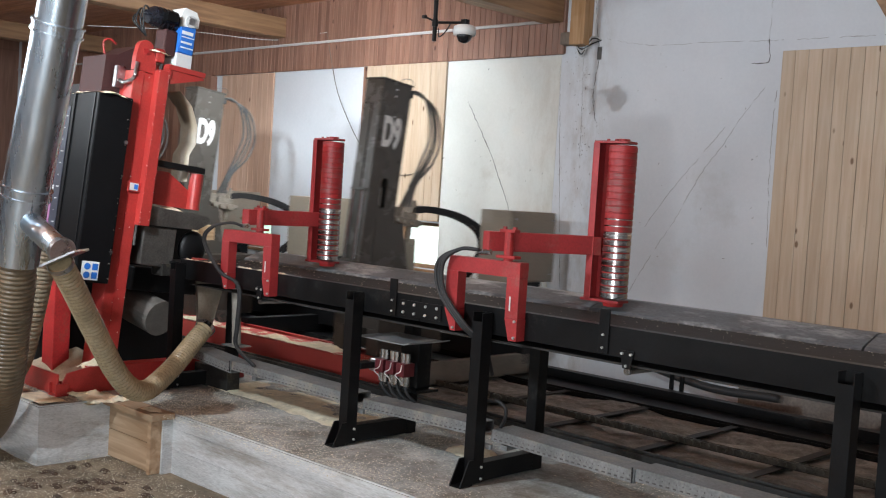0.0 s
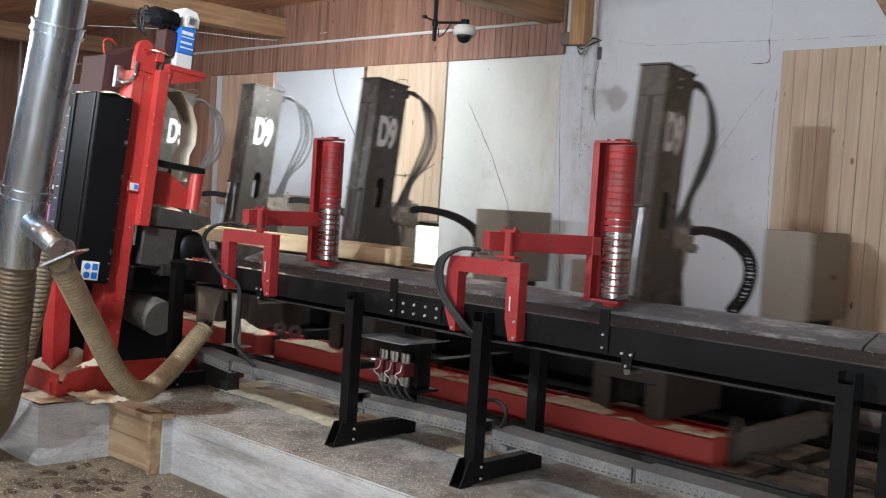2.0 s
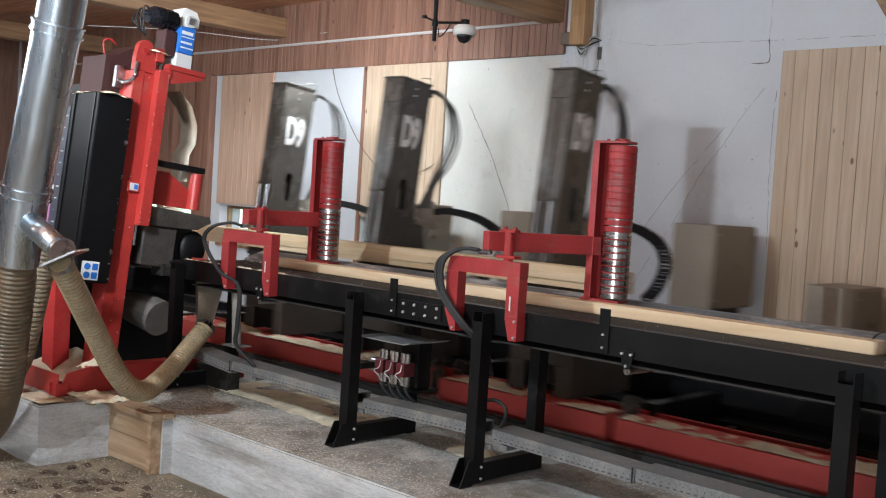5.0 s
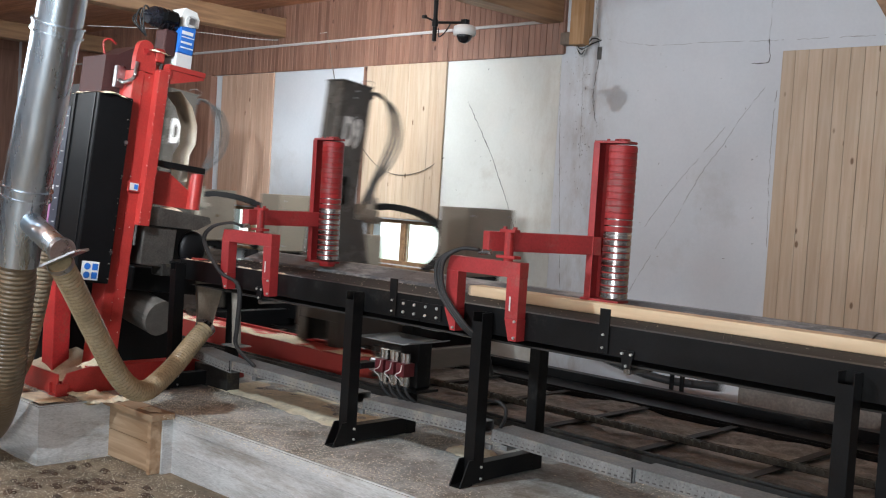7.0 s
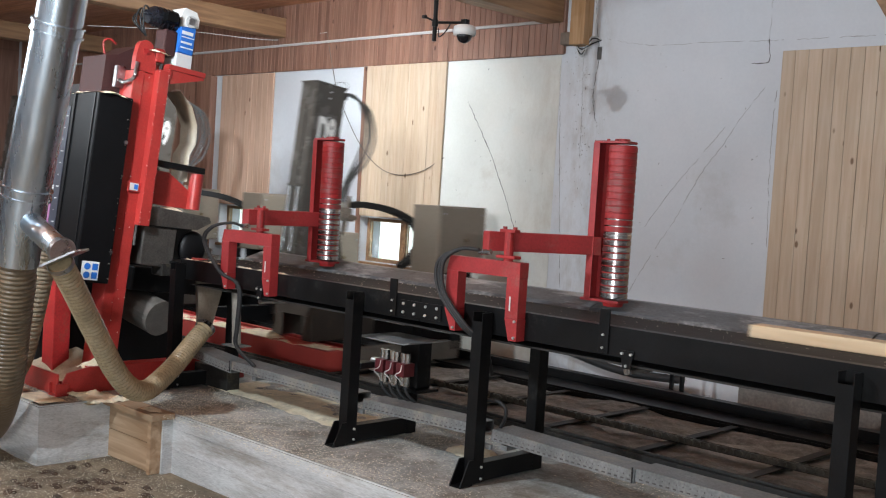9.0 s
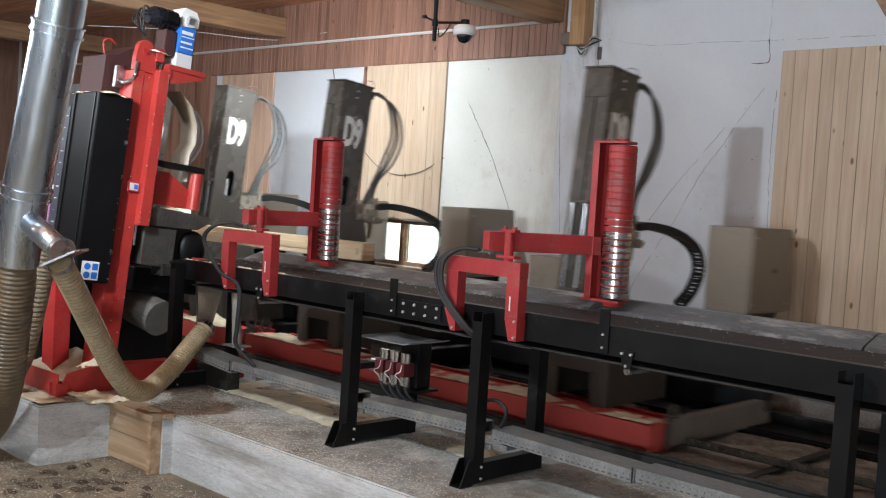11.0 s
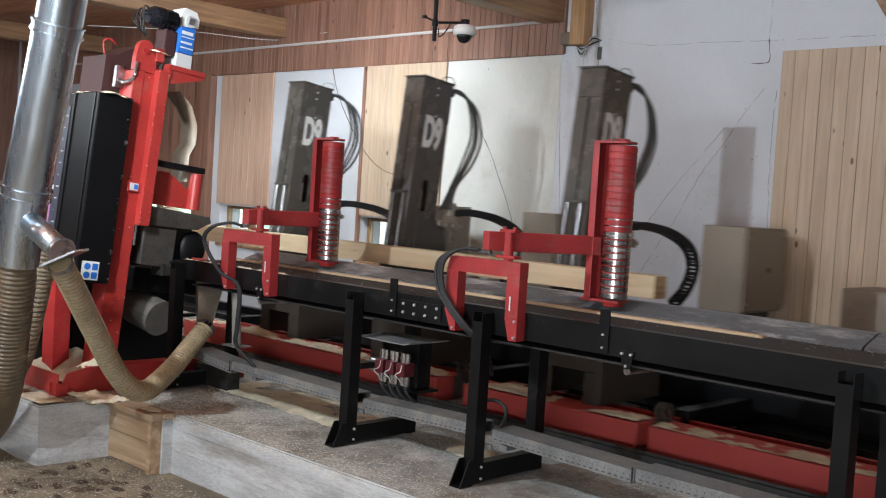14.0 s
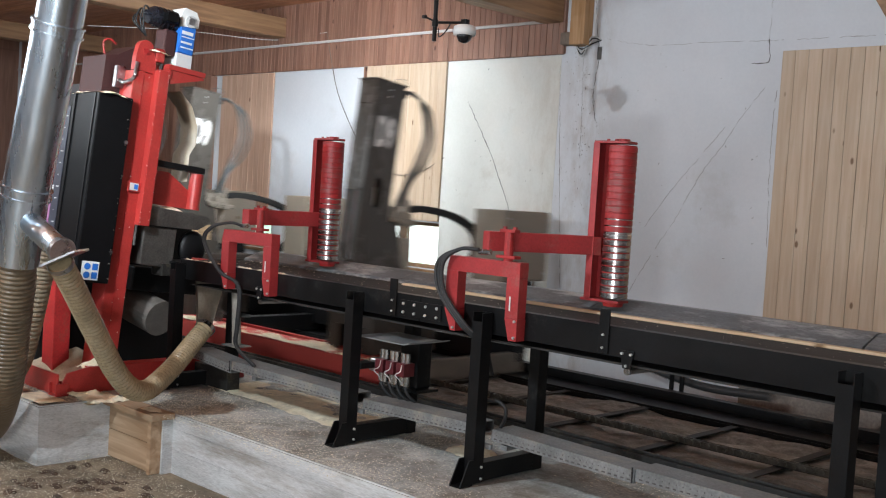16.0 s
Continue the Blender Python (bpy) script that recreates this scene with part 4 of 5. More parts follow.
    tube(bm, [(0.12, D - 0.07, 0.0), (0.13, D - 0.05, 0.05), (0.14, D + 0.02, 0.062), (0.14, D + 0.05, 0.03), (0.14, D + 0.01, -0.03)], 0.0028, 5, 6)
    part("thin_wire", bm, HOSE_GREY, p, smooth=True)
    part("hose_clamp", boxes((0.11, 0.18, D - 0.03, D + 0.03, -0.075, -0.02), bevel=0.004), RUBBER, p)
    # foot housing on the carriage frame
    b = part("post_base", boxes((x - 0.14, x - 0.10, 4.98, 5.62, 0.173, 0.66), (x + 0.30, x + 0.34, 4.98, 5.62, 0.173, 0.66), (x - 0.10, x + 0.30, 4.98, 5.0, 0.36, 0.66), (x - 0.10, x - 0.02, 4.98, 5.0, 0.173, 0.359), (x + 0.22, x + 0.30, 4.98, 5.0, 0.173, 0.359), (x - 0.14, x + 0.34, 4.95, 5.66, 0.661, 0.70), bevel=0.004), mat("brown_enamel", (0.050, 0.039, 0.031), 0.5, 0.0, 0.2, 5, 90, 0.06, dirt=(0.10, 0.076, 0.055), dirt_amount=0.2), c, "dusty brown foot housing")
    return p


def build_chain_guide(c, x):
    """Cable carrier from the post's manifold over to the cabinet, link by link."""
    line = curve_points([(x + 0.14, 5.46, 1.215), (x + 0.14, 5.62, 1.225), (x + 0.14, 5.93, 1.185), (x + 0.14, 6.18, 1.09), (x + 0.14, 6.265, 0.955), (x + 0.14, 6.19, 0.81), (x + 0.14, 6.05, 0.715)], 5)
    g = part("cable_carrier", mesh_of(boxes((x + 0.09, x + 0.19, 5.98, 6.10, 0.60, 0.70), bevel=0.004), "foot"), RUBBER, c, "black cable carrier with open links")
    acc = 0
    for a, b in zip(line, line[1:]):
        d = (b - a)
        L = d.length
        ang = math.degrees(math.atan2(d.z, d.y))
        bm = bmesh.new()
        for s in (-1, 1):
            box(bm, s * 0.033 - 0.004, s * 0.033 + 0.004, 0.0, L * 0.98, -0.024, 0.024, bevel=0.001)
        box(bm, -0.029, 0.029, L * 0.2, L * 0.55, 0.018, 0.022)
        box(bm, -0.029, 0.029, L * 0.2, L * 0.55, -0.022, -0.018)
        part("link", bm, RUBBER, g, m=pose(a.x, a.y, a.z, ang))


def build_cabinet(c, x0, x1, y0, y1, z0, z1):
    cab = part("cabinet", boxes((x0, x1, y0, y1, z0, z1), bevel=0.006), CABINET, c, "beige sheet-metal cabinet")
    part("door", boxes((x1 + 0.001, x1 + 0.014, y0 + 0.012, y1 - 0.012, z0 + 0.012, z1 - 0.012), bevel=0.004), CABINET, cab)
    for y in (y0 + 0.05, y1 - 0.05):
        for z in (z0 + 0.06, z1 - 0.06):
            bm = bmesh.new()
            rod(bm, (x1 + 0.014, y, z), (x1 + 0.022, y, z), 0.008, seg=8)
            part("screw", bm, STEEL, cab)
    bm = bmesh.new()
    rod(bm, (x1 + 0.014, (y0 + y1) / 2 + 0.04, (z0 + z1) / 2), (x1 + 0.026, (y0 + y1) / 2 + 0.04, (z0 + z1) / 2), 0.016, seg=14)
    part("lock", bm, mat("brass_lock", (0.20, 0.15, 0.09), 0.4, 0.6, 0.1, 20, 60, 0.05), cab)


def build_carriage():
    c = thing("saw_carriage", "red log carriage with grey-brown posts and cabinets on rails", "carriage")
    spans = ((-3.75, -0.79), (-0.56, 0.717), (0.79, 3.12))
    for n, (x0, x1) in enumerate(spans):
        b = part("side_beam", boxes((x0, x1, 4.80, 5.05, 0.012, 0.172), bevel=0.006), BEAM_RED, c)
        bm = bmesh.new()
        crust(bm, x0 + 0.01, x1 - 0.01, 4.798, 5.04, 0.172, 0.016, 3 + 7 * n, 0.10)
        if n == 0:
            heap(bm, -1.18, 4.92, 0.172, 0.26, 0.11, 0.085, 4, 20)
            heap(bm, -1.75, 4.90, 0.172, 0.20, 0.09, 0.045, 9, 16)
            heap(bm, -2.9, 4.91, 0.172, 0.30, 0.09, 0.05, 12, 18)
        d = part("sawdust", bm, SAWDUST, b, "pale sawdust lying on top")
        d["kind"] = "stuff"
        part("inner_beam", boxes((x0, x1, 5.23, 5.27, 0.025, 0.15), bevel=0.003), DARK_RED, b)
        for x in (x0 + 0.2, x1 - 0.2):
            bm = bmesh.new()
            rod(bm, (x, 5.051, 0.062), (x, 5.085, 0.062), 0.06, seg=20)
            part("wheel", bm, DIRTY_RAIL, b)
    LUG = ((-0.06, 0.0), (0.06, 0.0), (0.05, 0.07), (0.03, 0.105), (0.0, 0.115), (-0.03, 0.105), (-0.05, 0.07))
    for x, y in ((3.14, 4.98), (0.735, 4.98), (0.775, 4.98), (-0.77, 4.98), (-0.58, 4.98)):
        bm = bmesh.new()
        n = len(LUG)
        inner = [(0.026 * math.cos(2 * math.pi * k / 12), 0.066 + 0.026 * math.sin(2 * math.pi * k / 12)) for k in range(12)]
        outer = []
        for k in range(12):
            a = 2 * math.pi * k / 12
            outer.append((0.058 * math.cos(a), 0.066 + 0.052 * math.sin(a)))
        for j, (u, v) in enumerate(((outer, inner),)):
            for k in range(12):
                q = (k + 1) % 12
                vs = [[bm.verts.new((xx, py, pz)) for py, pz in (u[k], u[q], v[q], v[k])] for xx in (-0.007, 0.007)]
                bm.faces.new(vs[0])
                bm.faces.new(vs[1][::-1])
                bm.faces.new((vs[0][0], vs[0][1], vs[1][1], vs[1][0]))
                bm.faces.new((vs[0][3], vs[0][2], vs[1][2], vs[1][3]))
        box(bm, -0.007, 0.007, -0.065, 0.065, -0.12, 0.016)
        part("lifting_lug", bm, POST, c, m=pose(x, y + 0.03, 0.155))
    # grey end frame
    GREYB = mat("dusty_grey_frame", (0.17, 0.155, 0.13), 0.6, 0.0, 0.2, 6, 90, 0.1)
    for i, x in enumerate((3.09, 0.66, -0.84, -3.7)):
        part("cross_beam", boxes((x, x + (0.09 if i else 0.06), 5.0 if i == 0 else 5.28, 6.15, 0.04, 0.19), bevel=0.004), GREYB if i == 0 else BLACK, c)
    part("rear_beam", boxes((-3.7, 3.15, 6.05, 6.18, 0.11, 0.24), bevel=0.004), BLACK, c)
    for k, x in enumerate((2.37, 0.0, -1.489, -2.80)):
        build_post(c, x, k)
        build_chain_guide(c, x)
        build_cabinet(c, x + 0.375, x + 0.67, 5.95, 6.50, 0.715, 1.255)
        part("cabinet_stand", boxes((x + 0.40, x + 0.48, 6.0, 6.08, 0.24, 0.714), (x + 0.56, x + 0.64, 6.30, 6.40, 0.24, 0.714), (x + 0.40, x + 0.64, 6.08, 6.30, 0.66, 0.713), bevel=0.003), BLACK, c)
        part("deck_plate", boxes((x - 0.3, x + 0.55, 5.30, 6.05, 0.56, 0.60), bevel=0.004), POST, c)
    build_cabinet(c, 1.30, 1.58, 5.95, 6.42, 0.50, 0.945)
    part("cabinet_stand", boxes((1.36, 1.52, 6.06, 6.16, 0.24, 0.499), bevel=0.003), BLACK, c)
    bm = bmesh.new()
    tube(bm, [(3.0, 6.25, 0.42), (3.5, 6.36, 0.36), (4.0, 6.42, 0.22), (4.5, 6.46, 0.13), (5.0, 6.48, 0.14)], 0.03, 10, 8)
    part("trailing_cable", bm, RUBBER, c, "thick black trailing cable", smooth=True)
    return c


CARRIAGE = build_carriage()
TIMBER_OB = thing("squared_timber", "fresh squared pine timber lying on the carriage", "timber")
part("sawn_body", boxes((-5.2 + 0.745, 0.787, 4.764, 4.88, 0.856, 0.978), bevel=0.003), TIMBER, TIMBER_OB)
part("end_grain", boxes((0.787, 0.790, 4.766, 4.878, 0.858, 0.976)), wood("end_grain", (0.62, 0.44, 0.26), (0.46, 0.30, 0.16), 6.0, 0.8, along="Y", knots=False), TIMBER_OB, "darker cut end")
BOARD = tagged(part("sawn_board", boxes((-3.8, 0, -0.027, 0.027, -0.05, 0.05), bevel=0.004), TIMBER), "fresh sawn pine board lying on the belt", "board")
STRIP = tagged(part("sawn_strip", boxes((-3.8, 0, -0.006, 0.006, -0.022, 0.022), bevel=0.001), TIMBER), "thin fresh sawn pine strip on the belt", "board")
# ---------------------------------------------------------------- band saw
LEAN = pose(-6.0, 3.186, 0.0, -5.7)    # the saw leans back; x towards the carriage's way out, y across


def build_saw():
    s = thing("band_saw", "leaning red band saw with black guard box on a red base", "band saw", LEAN)
    col = bmesh.new()
    box(col, -0.16, 0.0, 0.0, 0.15, 0.12, 2.02, bevel=0.006)
    part("column", col, RED, s)
    part("seam", boxes((0.0, 0.003, 0.066, 0.071, 0.3, 2.0)), DARK_RED, s, "weld seam")
    # rounded head of the column
    bm = bmesh.new()
    arc = [(0.0, 2.021), (0.0, 2.11)] + [(0.062 - 0.055 * math.cos(a), 2.16 + 0.06 * math.sin(a)) for a in [0.3 + i * 0.32 for i in range(8)]] + [(0.14, 2.10), (0.15, 2.021)]
    prism(bm, [(y, z) for y, z in arc], 0.05, Matrix(((0, 1, 0, -0.052), (1, 0, 0, 0), (0, 0, 1, 0), (0, 0, 0, 1))))
    part("head_plate", bm, RED, s)
    bm = bmesh.new()
    rod(bm, (-0.004, 0.062, 2.15), (0.006, 0.062, 2.15), 0.018, seg=16)
    part("head_pin", bm, DARK_RED, s)
    heapm = bmesh.new()
    heap(heapm, -0.03, 0.15, 2.17, 0.05, 0.08, 0.02, 3, 10)
    d = part("sawdust", heapm, SAWDUST, s, "pale sawdust on the head")
    d["kind"] = "stuff"
    # outer slide bar; the shadow line at its left edge is a dark strip
    part("slide_bar", boxes((-0.06, 0.06, 0.21, 0.285, 1.05, 2.05), bevel=0.004), RED, s)
    part("slot", boxes((-0.03, 0.012, 0.191, 0.199, 0.92, 2.03)), CRACK, s, "dark strip standing in for the shadow line beside the bar")
    # black guard box with a graduated side
    g = part("guard_box", boxes((-0.46, 0.05, -0.235, -0.006, 0.66, 1.83), bevel=0.008), BLACK_PANEL, s)
    part("side_rib", boxes((-0.26, -0.235, -0.245, -0.236, 0.66, 1.82), (0.0, 0.012, -0.242, -0.236, 0.66, 1.82)), BLACK, g)
    part("scale_panel", boxes((-0.45, -0.29, -0.240, -0.2362, 0.75, 1.74)), mat("scale_print", (0.03, 0.032, 0.045), 0.4, 0, 0.2, 9, 80, 0.03), g, "dark printed panel")
    for i in range(12):
        z = 0.85 + i * 0.075
        part("scale_mark", boxes((-0.34, -0.33 + 0.012 * (i % 3), -0.2425, -0.2402, z, z + 0.006)), GREY, g)
    part("emblem", boxes((-0.43, -0.38, -0.2425, -0.2402, 0.98, 1.12), bevel=0.0), mat("violet_print", (0.24, 0.10, 0.20), 0.5, 0, 0.1, 9, 60, 0), g, "dull violet emblem bars")
    part("emblem", boxes((-0.43, -0.37, -0.2425, -0.2402, 1.20, 1.235)), GREY, g, "pale emblem bars")
    for z in (1.55, 0.86):
        bm = bmesh.new()
        rod(bm, (0.05, -0.022, z), (0.062, -0.022, z), 0.011, seg=8)
        part("latch", bm, STEEL, g)
    bm = bmesh.new()
    for k in range(11):
        heap(bm, -0.42 + k * 0.045, -0.12 + 0.05 * math.sin(k), 1.83, 0.05, 0.09, 0.02, k + 5, 8)
    d = part("sawdust", bm, SAWDUST, g, "sawdust along the top edge")
    d["kind"] = "stuff"
    st = part("sticker", boxes((0.051, 0.053, -0.20, -0.085, 0.675, 0.79)), WHITE, g, "white safety sticker with blue signs")
    for y, z in ((-0.185, 0.738), (-0.185, 0.685)):
        bm = bmesh.new()
        rod(bm, (0.053, y + 0.022, z + 0.02), (0.0545, y + 0.022, z + 0.02), 0.021, seg=18)
        part("sign_disc", bm, BLUE, st)
        part("sign_bar", boxes((0.053, 0.0545, y + 0.055, y + 0.092, z, z + 0.04)), BLUE, st)
    # small display on the column
    dp = part("display", boxes((-0.0, 0.018, 0.055, 0.148, 1.255, 1.32), bevel=0.004), RED, s)
    part("screen", boxes((0.018, 0.021, 0.065, 0.125, 1.265, 1.31)), GREY, dp, "grey readout")
    part("screen_window", boxes((0.021, 0.0225, 0.095, 0.12, 1.272, 1.303)), BLUE, dp)
    # housing of the upper wheel behind the column
    part("wheel_housing", prism(bmesh.new(), [(-0.10, 1.84), (0.14, 1.84), (0.16, 2.17), (0.12, 2.21), (-0.02, 2.12), (-0.10, 2.10)], 0.30, Matrix(((0, 1, 0, -0.50), (1, 0, 0, 0), (0, 0, 1, 0), (0, 0, 0, 1)))), mat("dull_dark_red", (0.045, 0.014, 0.013), 0.6, 0, 0.25, 5, 80, 0.1), s)
    bm = bmesh.new()
    tube(bm, [(-0.45, 0.02, 2.14), (-0.45, 0.0, 2.22), (-0.45, 0.04, 2.25), (-0.45, 0.09, 2.23)], 0.008, 7, 6)
    part("handle", bm, DARK_RED, s, smooth=True)
    bm = bmesh.new()
    tube(bm, [(-0.12, -0.03, 1.95), (-0.04, -0.04, 1.93), (0.0, 0.0, 1.97), (0.0, 0.01, 2.07)], 0.012, 8, 6)
    box(bm, -0.15, -0.11, -0.06, 0.0, 1.90, 2.04, bevel=0.004)
    part("lever", bm, STEEL, s, "bright bent steel lever")
    # feed motor on a red shelf
    u = 0.095
    part("shelf", boxes((-0.16, 0.06, 0.275, 0.545, 1.97 + u, 2.005 + u), (-0.16, 0.06, 0.275, 0.295, 1.91 + u, 1.969 + u), bevel=0.003), RED, s)
    part("shelf_gusset", prism(bmesh.new(), [(0.296, 1.969 + u), (0.54, 1.969 + u), (0.54, 1.955 + u), (0.296, 1.88 + u)], 0.012, Matrix(((0, 1, 0, 0.04), (1, 0, 0, 0), (0, 0, 1, 0), (0, 0, 0, 1)))), RED, s)
    part("motor_foot", boxes((-0.12, 0.02, 0.335, 0.455, 2.006 + u, 2.10 + u), bevel=0.006), GREY, s)
    mh = part("gear_housing", boxes((-0.14, 0.02, 0.34, 0.455, 2.101 + u, 2.295 + u), bevel=0.008), BLUE, s, "blue and white gear motor housing")
    bm = bmesh.new()
    prism(bm, [(0.34, 2.27 + u), (0.335, 2.36 + u), (0.355, 2.395 + u), (0.44, 2.385 + u), (0.468, 2.34 + u), (0.465, 2.285 + u)], 0.165, Matrix(((0, 1, 0, -0.142), (1, 0, 0, 0), (0, 0, 1, 0), (0, 0, 0, 1))))
    part("bearing_house", bm, WHITE, mh)
    bm = bmesh.new()
    rod(bm, (0.021, 0.405, 2.315 + u), (0.033, 0.405, 2.315 + u), 0.040, seg=22)
    part("bearing_ring", bm, GREY, mh)
    bm = bmesh.new()
    rod(bm, (0.033, 0.405, 2.315 + u), (0.039, 0.405, 2.315 + u), 0.023, seg=22)
    part("shaft_end", bm, STEEL, mh)
    for k in range(4):
        bm = bmesh.new()
        a = k * math.pi / 2 + 0.6
        rod(bm, (0.039, 0.405 + 0.031 * math.cos(a), 2.315 + u + 0.031 * math.sin(a)), (0.042, 0.405 + 0.031 * math.cos(a), 2.315 + u + 0.031 * math.sin(a)), 0.004, seg=6)
        part("cap_screw", bm, STEEL, mh)
    for k, (z, h) in enumerate(((2.135, 0.008), (2.165, 0.014), (2.205, 0.006), (2.225, 0.022))):
        part("label_bar", boxes((0.02, 0.0225, 0.352, 0.447 - 0.012 * (k % 2), z + u, z + h + u)), WHITE, mh)
    bm = bmesh.new()
    zc = 2.30 + u
    rod(bm, (-0.06, 0.185, zc), (-0.06, 0.338, zc), 0.066, seg=24)
    rod(bm, (-0.06, 0.135, zc - 0.012), (-0.06, 0.186, zc), 0.045, 0.066, seg=24)
    mo = part("motor", bm, mat("glossy_black_enamel", (0.012, 0.013, 0.018), 0.16, 0.0, 0.2, 9, 60, 0.02), s, "black electric motor with glossy housing")
    for k in range(4):
        bm = bmesh.new()
        rod(bm, (-0.06, 0.21 + 0.03 * k, zc), (-0.06, 0.216 + 0.03 * k, zc), 0.0695, seg=24)
        part("cooling_fin", bm, BLACK, mo)
    part("terminal_box", boxes((-0.01, 0.055, 0.215, 0.30, zc - 0.03, zc + 0.035), bevel=0.008), BLACK_PANEL, mo)
    part("adapter", boxes((-0.12, 0.0, 0.245, 0.338, zc - 0.235, zc - 0.067), bevel=0.012), mat("dull_dark_red", (0.045, 0.014, 0.013), 0.6, 0, 0.25, 5, 80, 0.1), s, "dark dusty adapter under the motor")
    for k, (dx, dz) in enumerate(((-0.03, 0.05), (0.0, 0.03), (0.02, 0.07), (-0.05, 0.0))):
        bm = bmesh.new()
        tube(bm, [(-0.10 + dx, 0.17, 2.36 + dz), (-0.08 + dx, 0.11, 2.40 + dz * 0.6), (-0.05, 0.09 + dx, 2.33), (-0.03, 0.13, 2.25)], 0.006, 6, 5)
        part("cable", bm, RUBBER, s, smooth=True)
    part("chain_tensioner", boxes((-0.05, 0.01, 0.20, 0.265, 2.10, 2.19), bevel=0.012), RED, s)
    bm = bmesh.new()
    rod(bm, (-0.02, 0.26, 2.0), (-0.02, 0.26, 2.2), 0.012, seg=8)
    part("lifting_chain", bm, DIRTY_RAIL, s)
    # blade guides
    part("guide_arm", boxes((-0.06, 0.02, 0.222, 0.60, 1.445, 1.485), bevel=0.004), BLACK, s)
    part("guide_bracket", prism(bmesh.new(), [(0.222, 1.42), (0.36, 1.42), (0.54, 1.31), (0.56, 1.20), (0.222, 1.20)], 0.05, Matrix(((0, 1, 0, -0.08), (1, 0, 0, 0), (0, 0, 1, 0), (0, 0, 0, 1)))), RED, s)
    bm = bmesh.new()
    rod(bm, (-0.02, 0.565, 1.20), (-0.02, 0.565, 1.44), 0.045, seg=20)
    part("guide_roller", bm, RED, s)
    # curved blade guard sheet
    bm = bmesh.new()
    prof = [(0.37, 1.96), (0.47, 1.88), (0.53, 1.76), (0.54, 1.64), (0.50, 1.56), (0.51, 1.38)]
    rows = [[bm.verts.new((xx, y, z)) for y, z in prof] for xx in (-0.24, -0.04)]
    back = [[bm.verts.new((xx, y - 0.004, z)) for y, z in prof] for xx in (-0.24, -0.04)]
    for i in range(len(prof) - 1):
        bm.faces.new((rows[0][i], rows[1][i], rows[1][i + 1], rows[0][i + 1]))
        bm.faces.new((back[0][i + 1], back[1][i + 1], back[1][i], back[0][i]))
        for k in (0, 1):
            bm.faces.new((rows[k][i], rows[k][i + 1], back[k][i + 1], back[k][i]))
    part("blade_guard", bm, mat("tan_sheet", (0.30, 0.24, 0.17), 0.45, 0.0, 0.15, 6, 80, 0.05), s, "curved tan sheet-metal guard", smooth=True)
    # chip hood over the cut
    HOOD = mat("dark_steel_sheet", (0.13, 0.12, 0.11), 0.42, 0.7, 0.3, 7, 90, 0.1)
    part("chip_hood", prism(bmesh.new(), [(0.225, 1.06), (0.225, 1.185), (0.68, 1.165), (0.70, 1.13), (0.60, 1.07)], 0.16, Matrix(((0, 1, 0, -0.14), (1, 0, 0, 0), (0, 0, 1, 0), (0, 0, 0, 1)))), HOOD, s)
    bm = bmesh.new()
    heap(bm, -0.06, 0.42, 1.178, 0.05, 0.10, 0.03, 9, 12)
    d = part("sawdust", bm, SAWDUST, s, "sawdust piled on the hood")
    d["kind"] = "stuff"
    part("lower_hood", boxes((-0.16, 0.0, 0.22, 0.46, 0.80, 1.055), bevel=0.008), HOOD, s)
    bm = bmesh.new()
    r = bmesh.ops.create_uvsphere(bm, u_segments=24, v_segments=12, radius=0.105)
    bmesh.ops.transform(bm, matrix=Matrix.Translation((-0.05, 0.62, 0.94)) @ Matrix.Diagonal((0.5, 1.0, 1.15, 1)), verts=r["verts"])
    part("wheel_cover", bm, BLACK_PANEL, s, smooth=True)
    part("red_latch", boxes((-0.02, 0.03, 0.60, 0.72, 0.845, 0.885), bevel=0.01), RED, s)
    # flecks of sawdust caught on seams and edges
    fl = bmesh.new()
    rng = random.Random(9)
    for k in range(26):
        z = rng.uniform(0.35, 2.0)
        y = rng.choice((0.004, 0.069, 0.146)) + rng.gauss(0, 0.003)
        if rng.random() < 0.35:
            y = rng.uniform(0.0, 0.15)
        u = rng.uniform(0.0008, 0.0022)
        box(fl, 0.001, 0.004, y - u, y + u, z - u, z + u * rng.uniform(1, 2.5))
    for k in range(40):
        z, u = rng.uniform(1.06, 2.05), rng.uniform(0.0007, 0.0018)
        y = rng.choice((0.143, 0.207)) + rng.gauss(0, 0.002)
        box(fl, 0.0605, 0.063, y - u, y + u, z - u, z + u * 2)
    for k in range(14):
        z, u = rng.uniform(0.68, 1.82), rng.uniform(0.0006, 0.0016)
        box(fl, 0.0505, 0.053, -0.02 + rng.gauss(0, 0.006) - u, -0.02 + u, z - u, z + u * 2)
    d = part("sawdust", fl, CHIPS, s, "pale flecks of sawdust")
    d["kind"] = "stuff"
    # lower wheel case
    bm = bmesh.new()
    rod(bm, (-0.45, 0.45, 0.52), (-0.12, 0.50, 0.45), 0.12, seg=26)
    part("lower_drum", bm, mat("dusty_drum", (0.085, 0.075, 0.065), 0.8, 0, 0.25, 9, 140, 0.5), s, "dust-coated drum")
    # plain black block added to fill the dark gap behind the saw
    part("rear_body", boxes((-1.35, -0.62, -0.10, 0.98, 0.03, 1.15), bevel=0.02), BLACK, s)
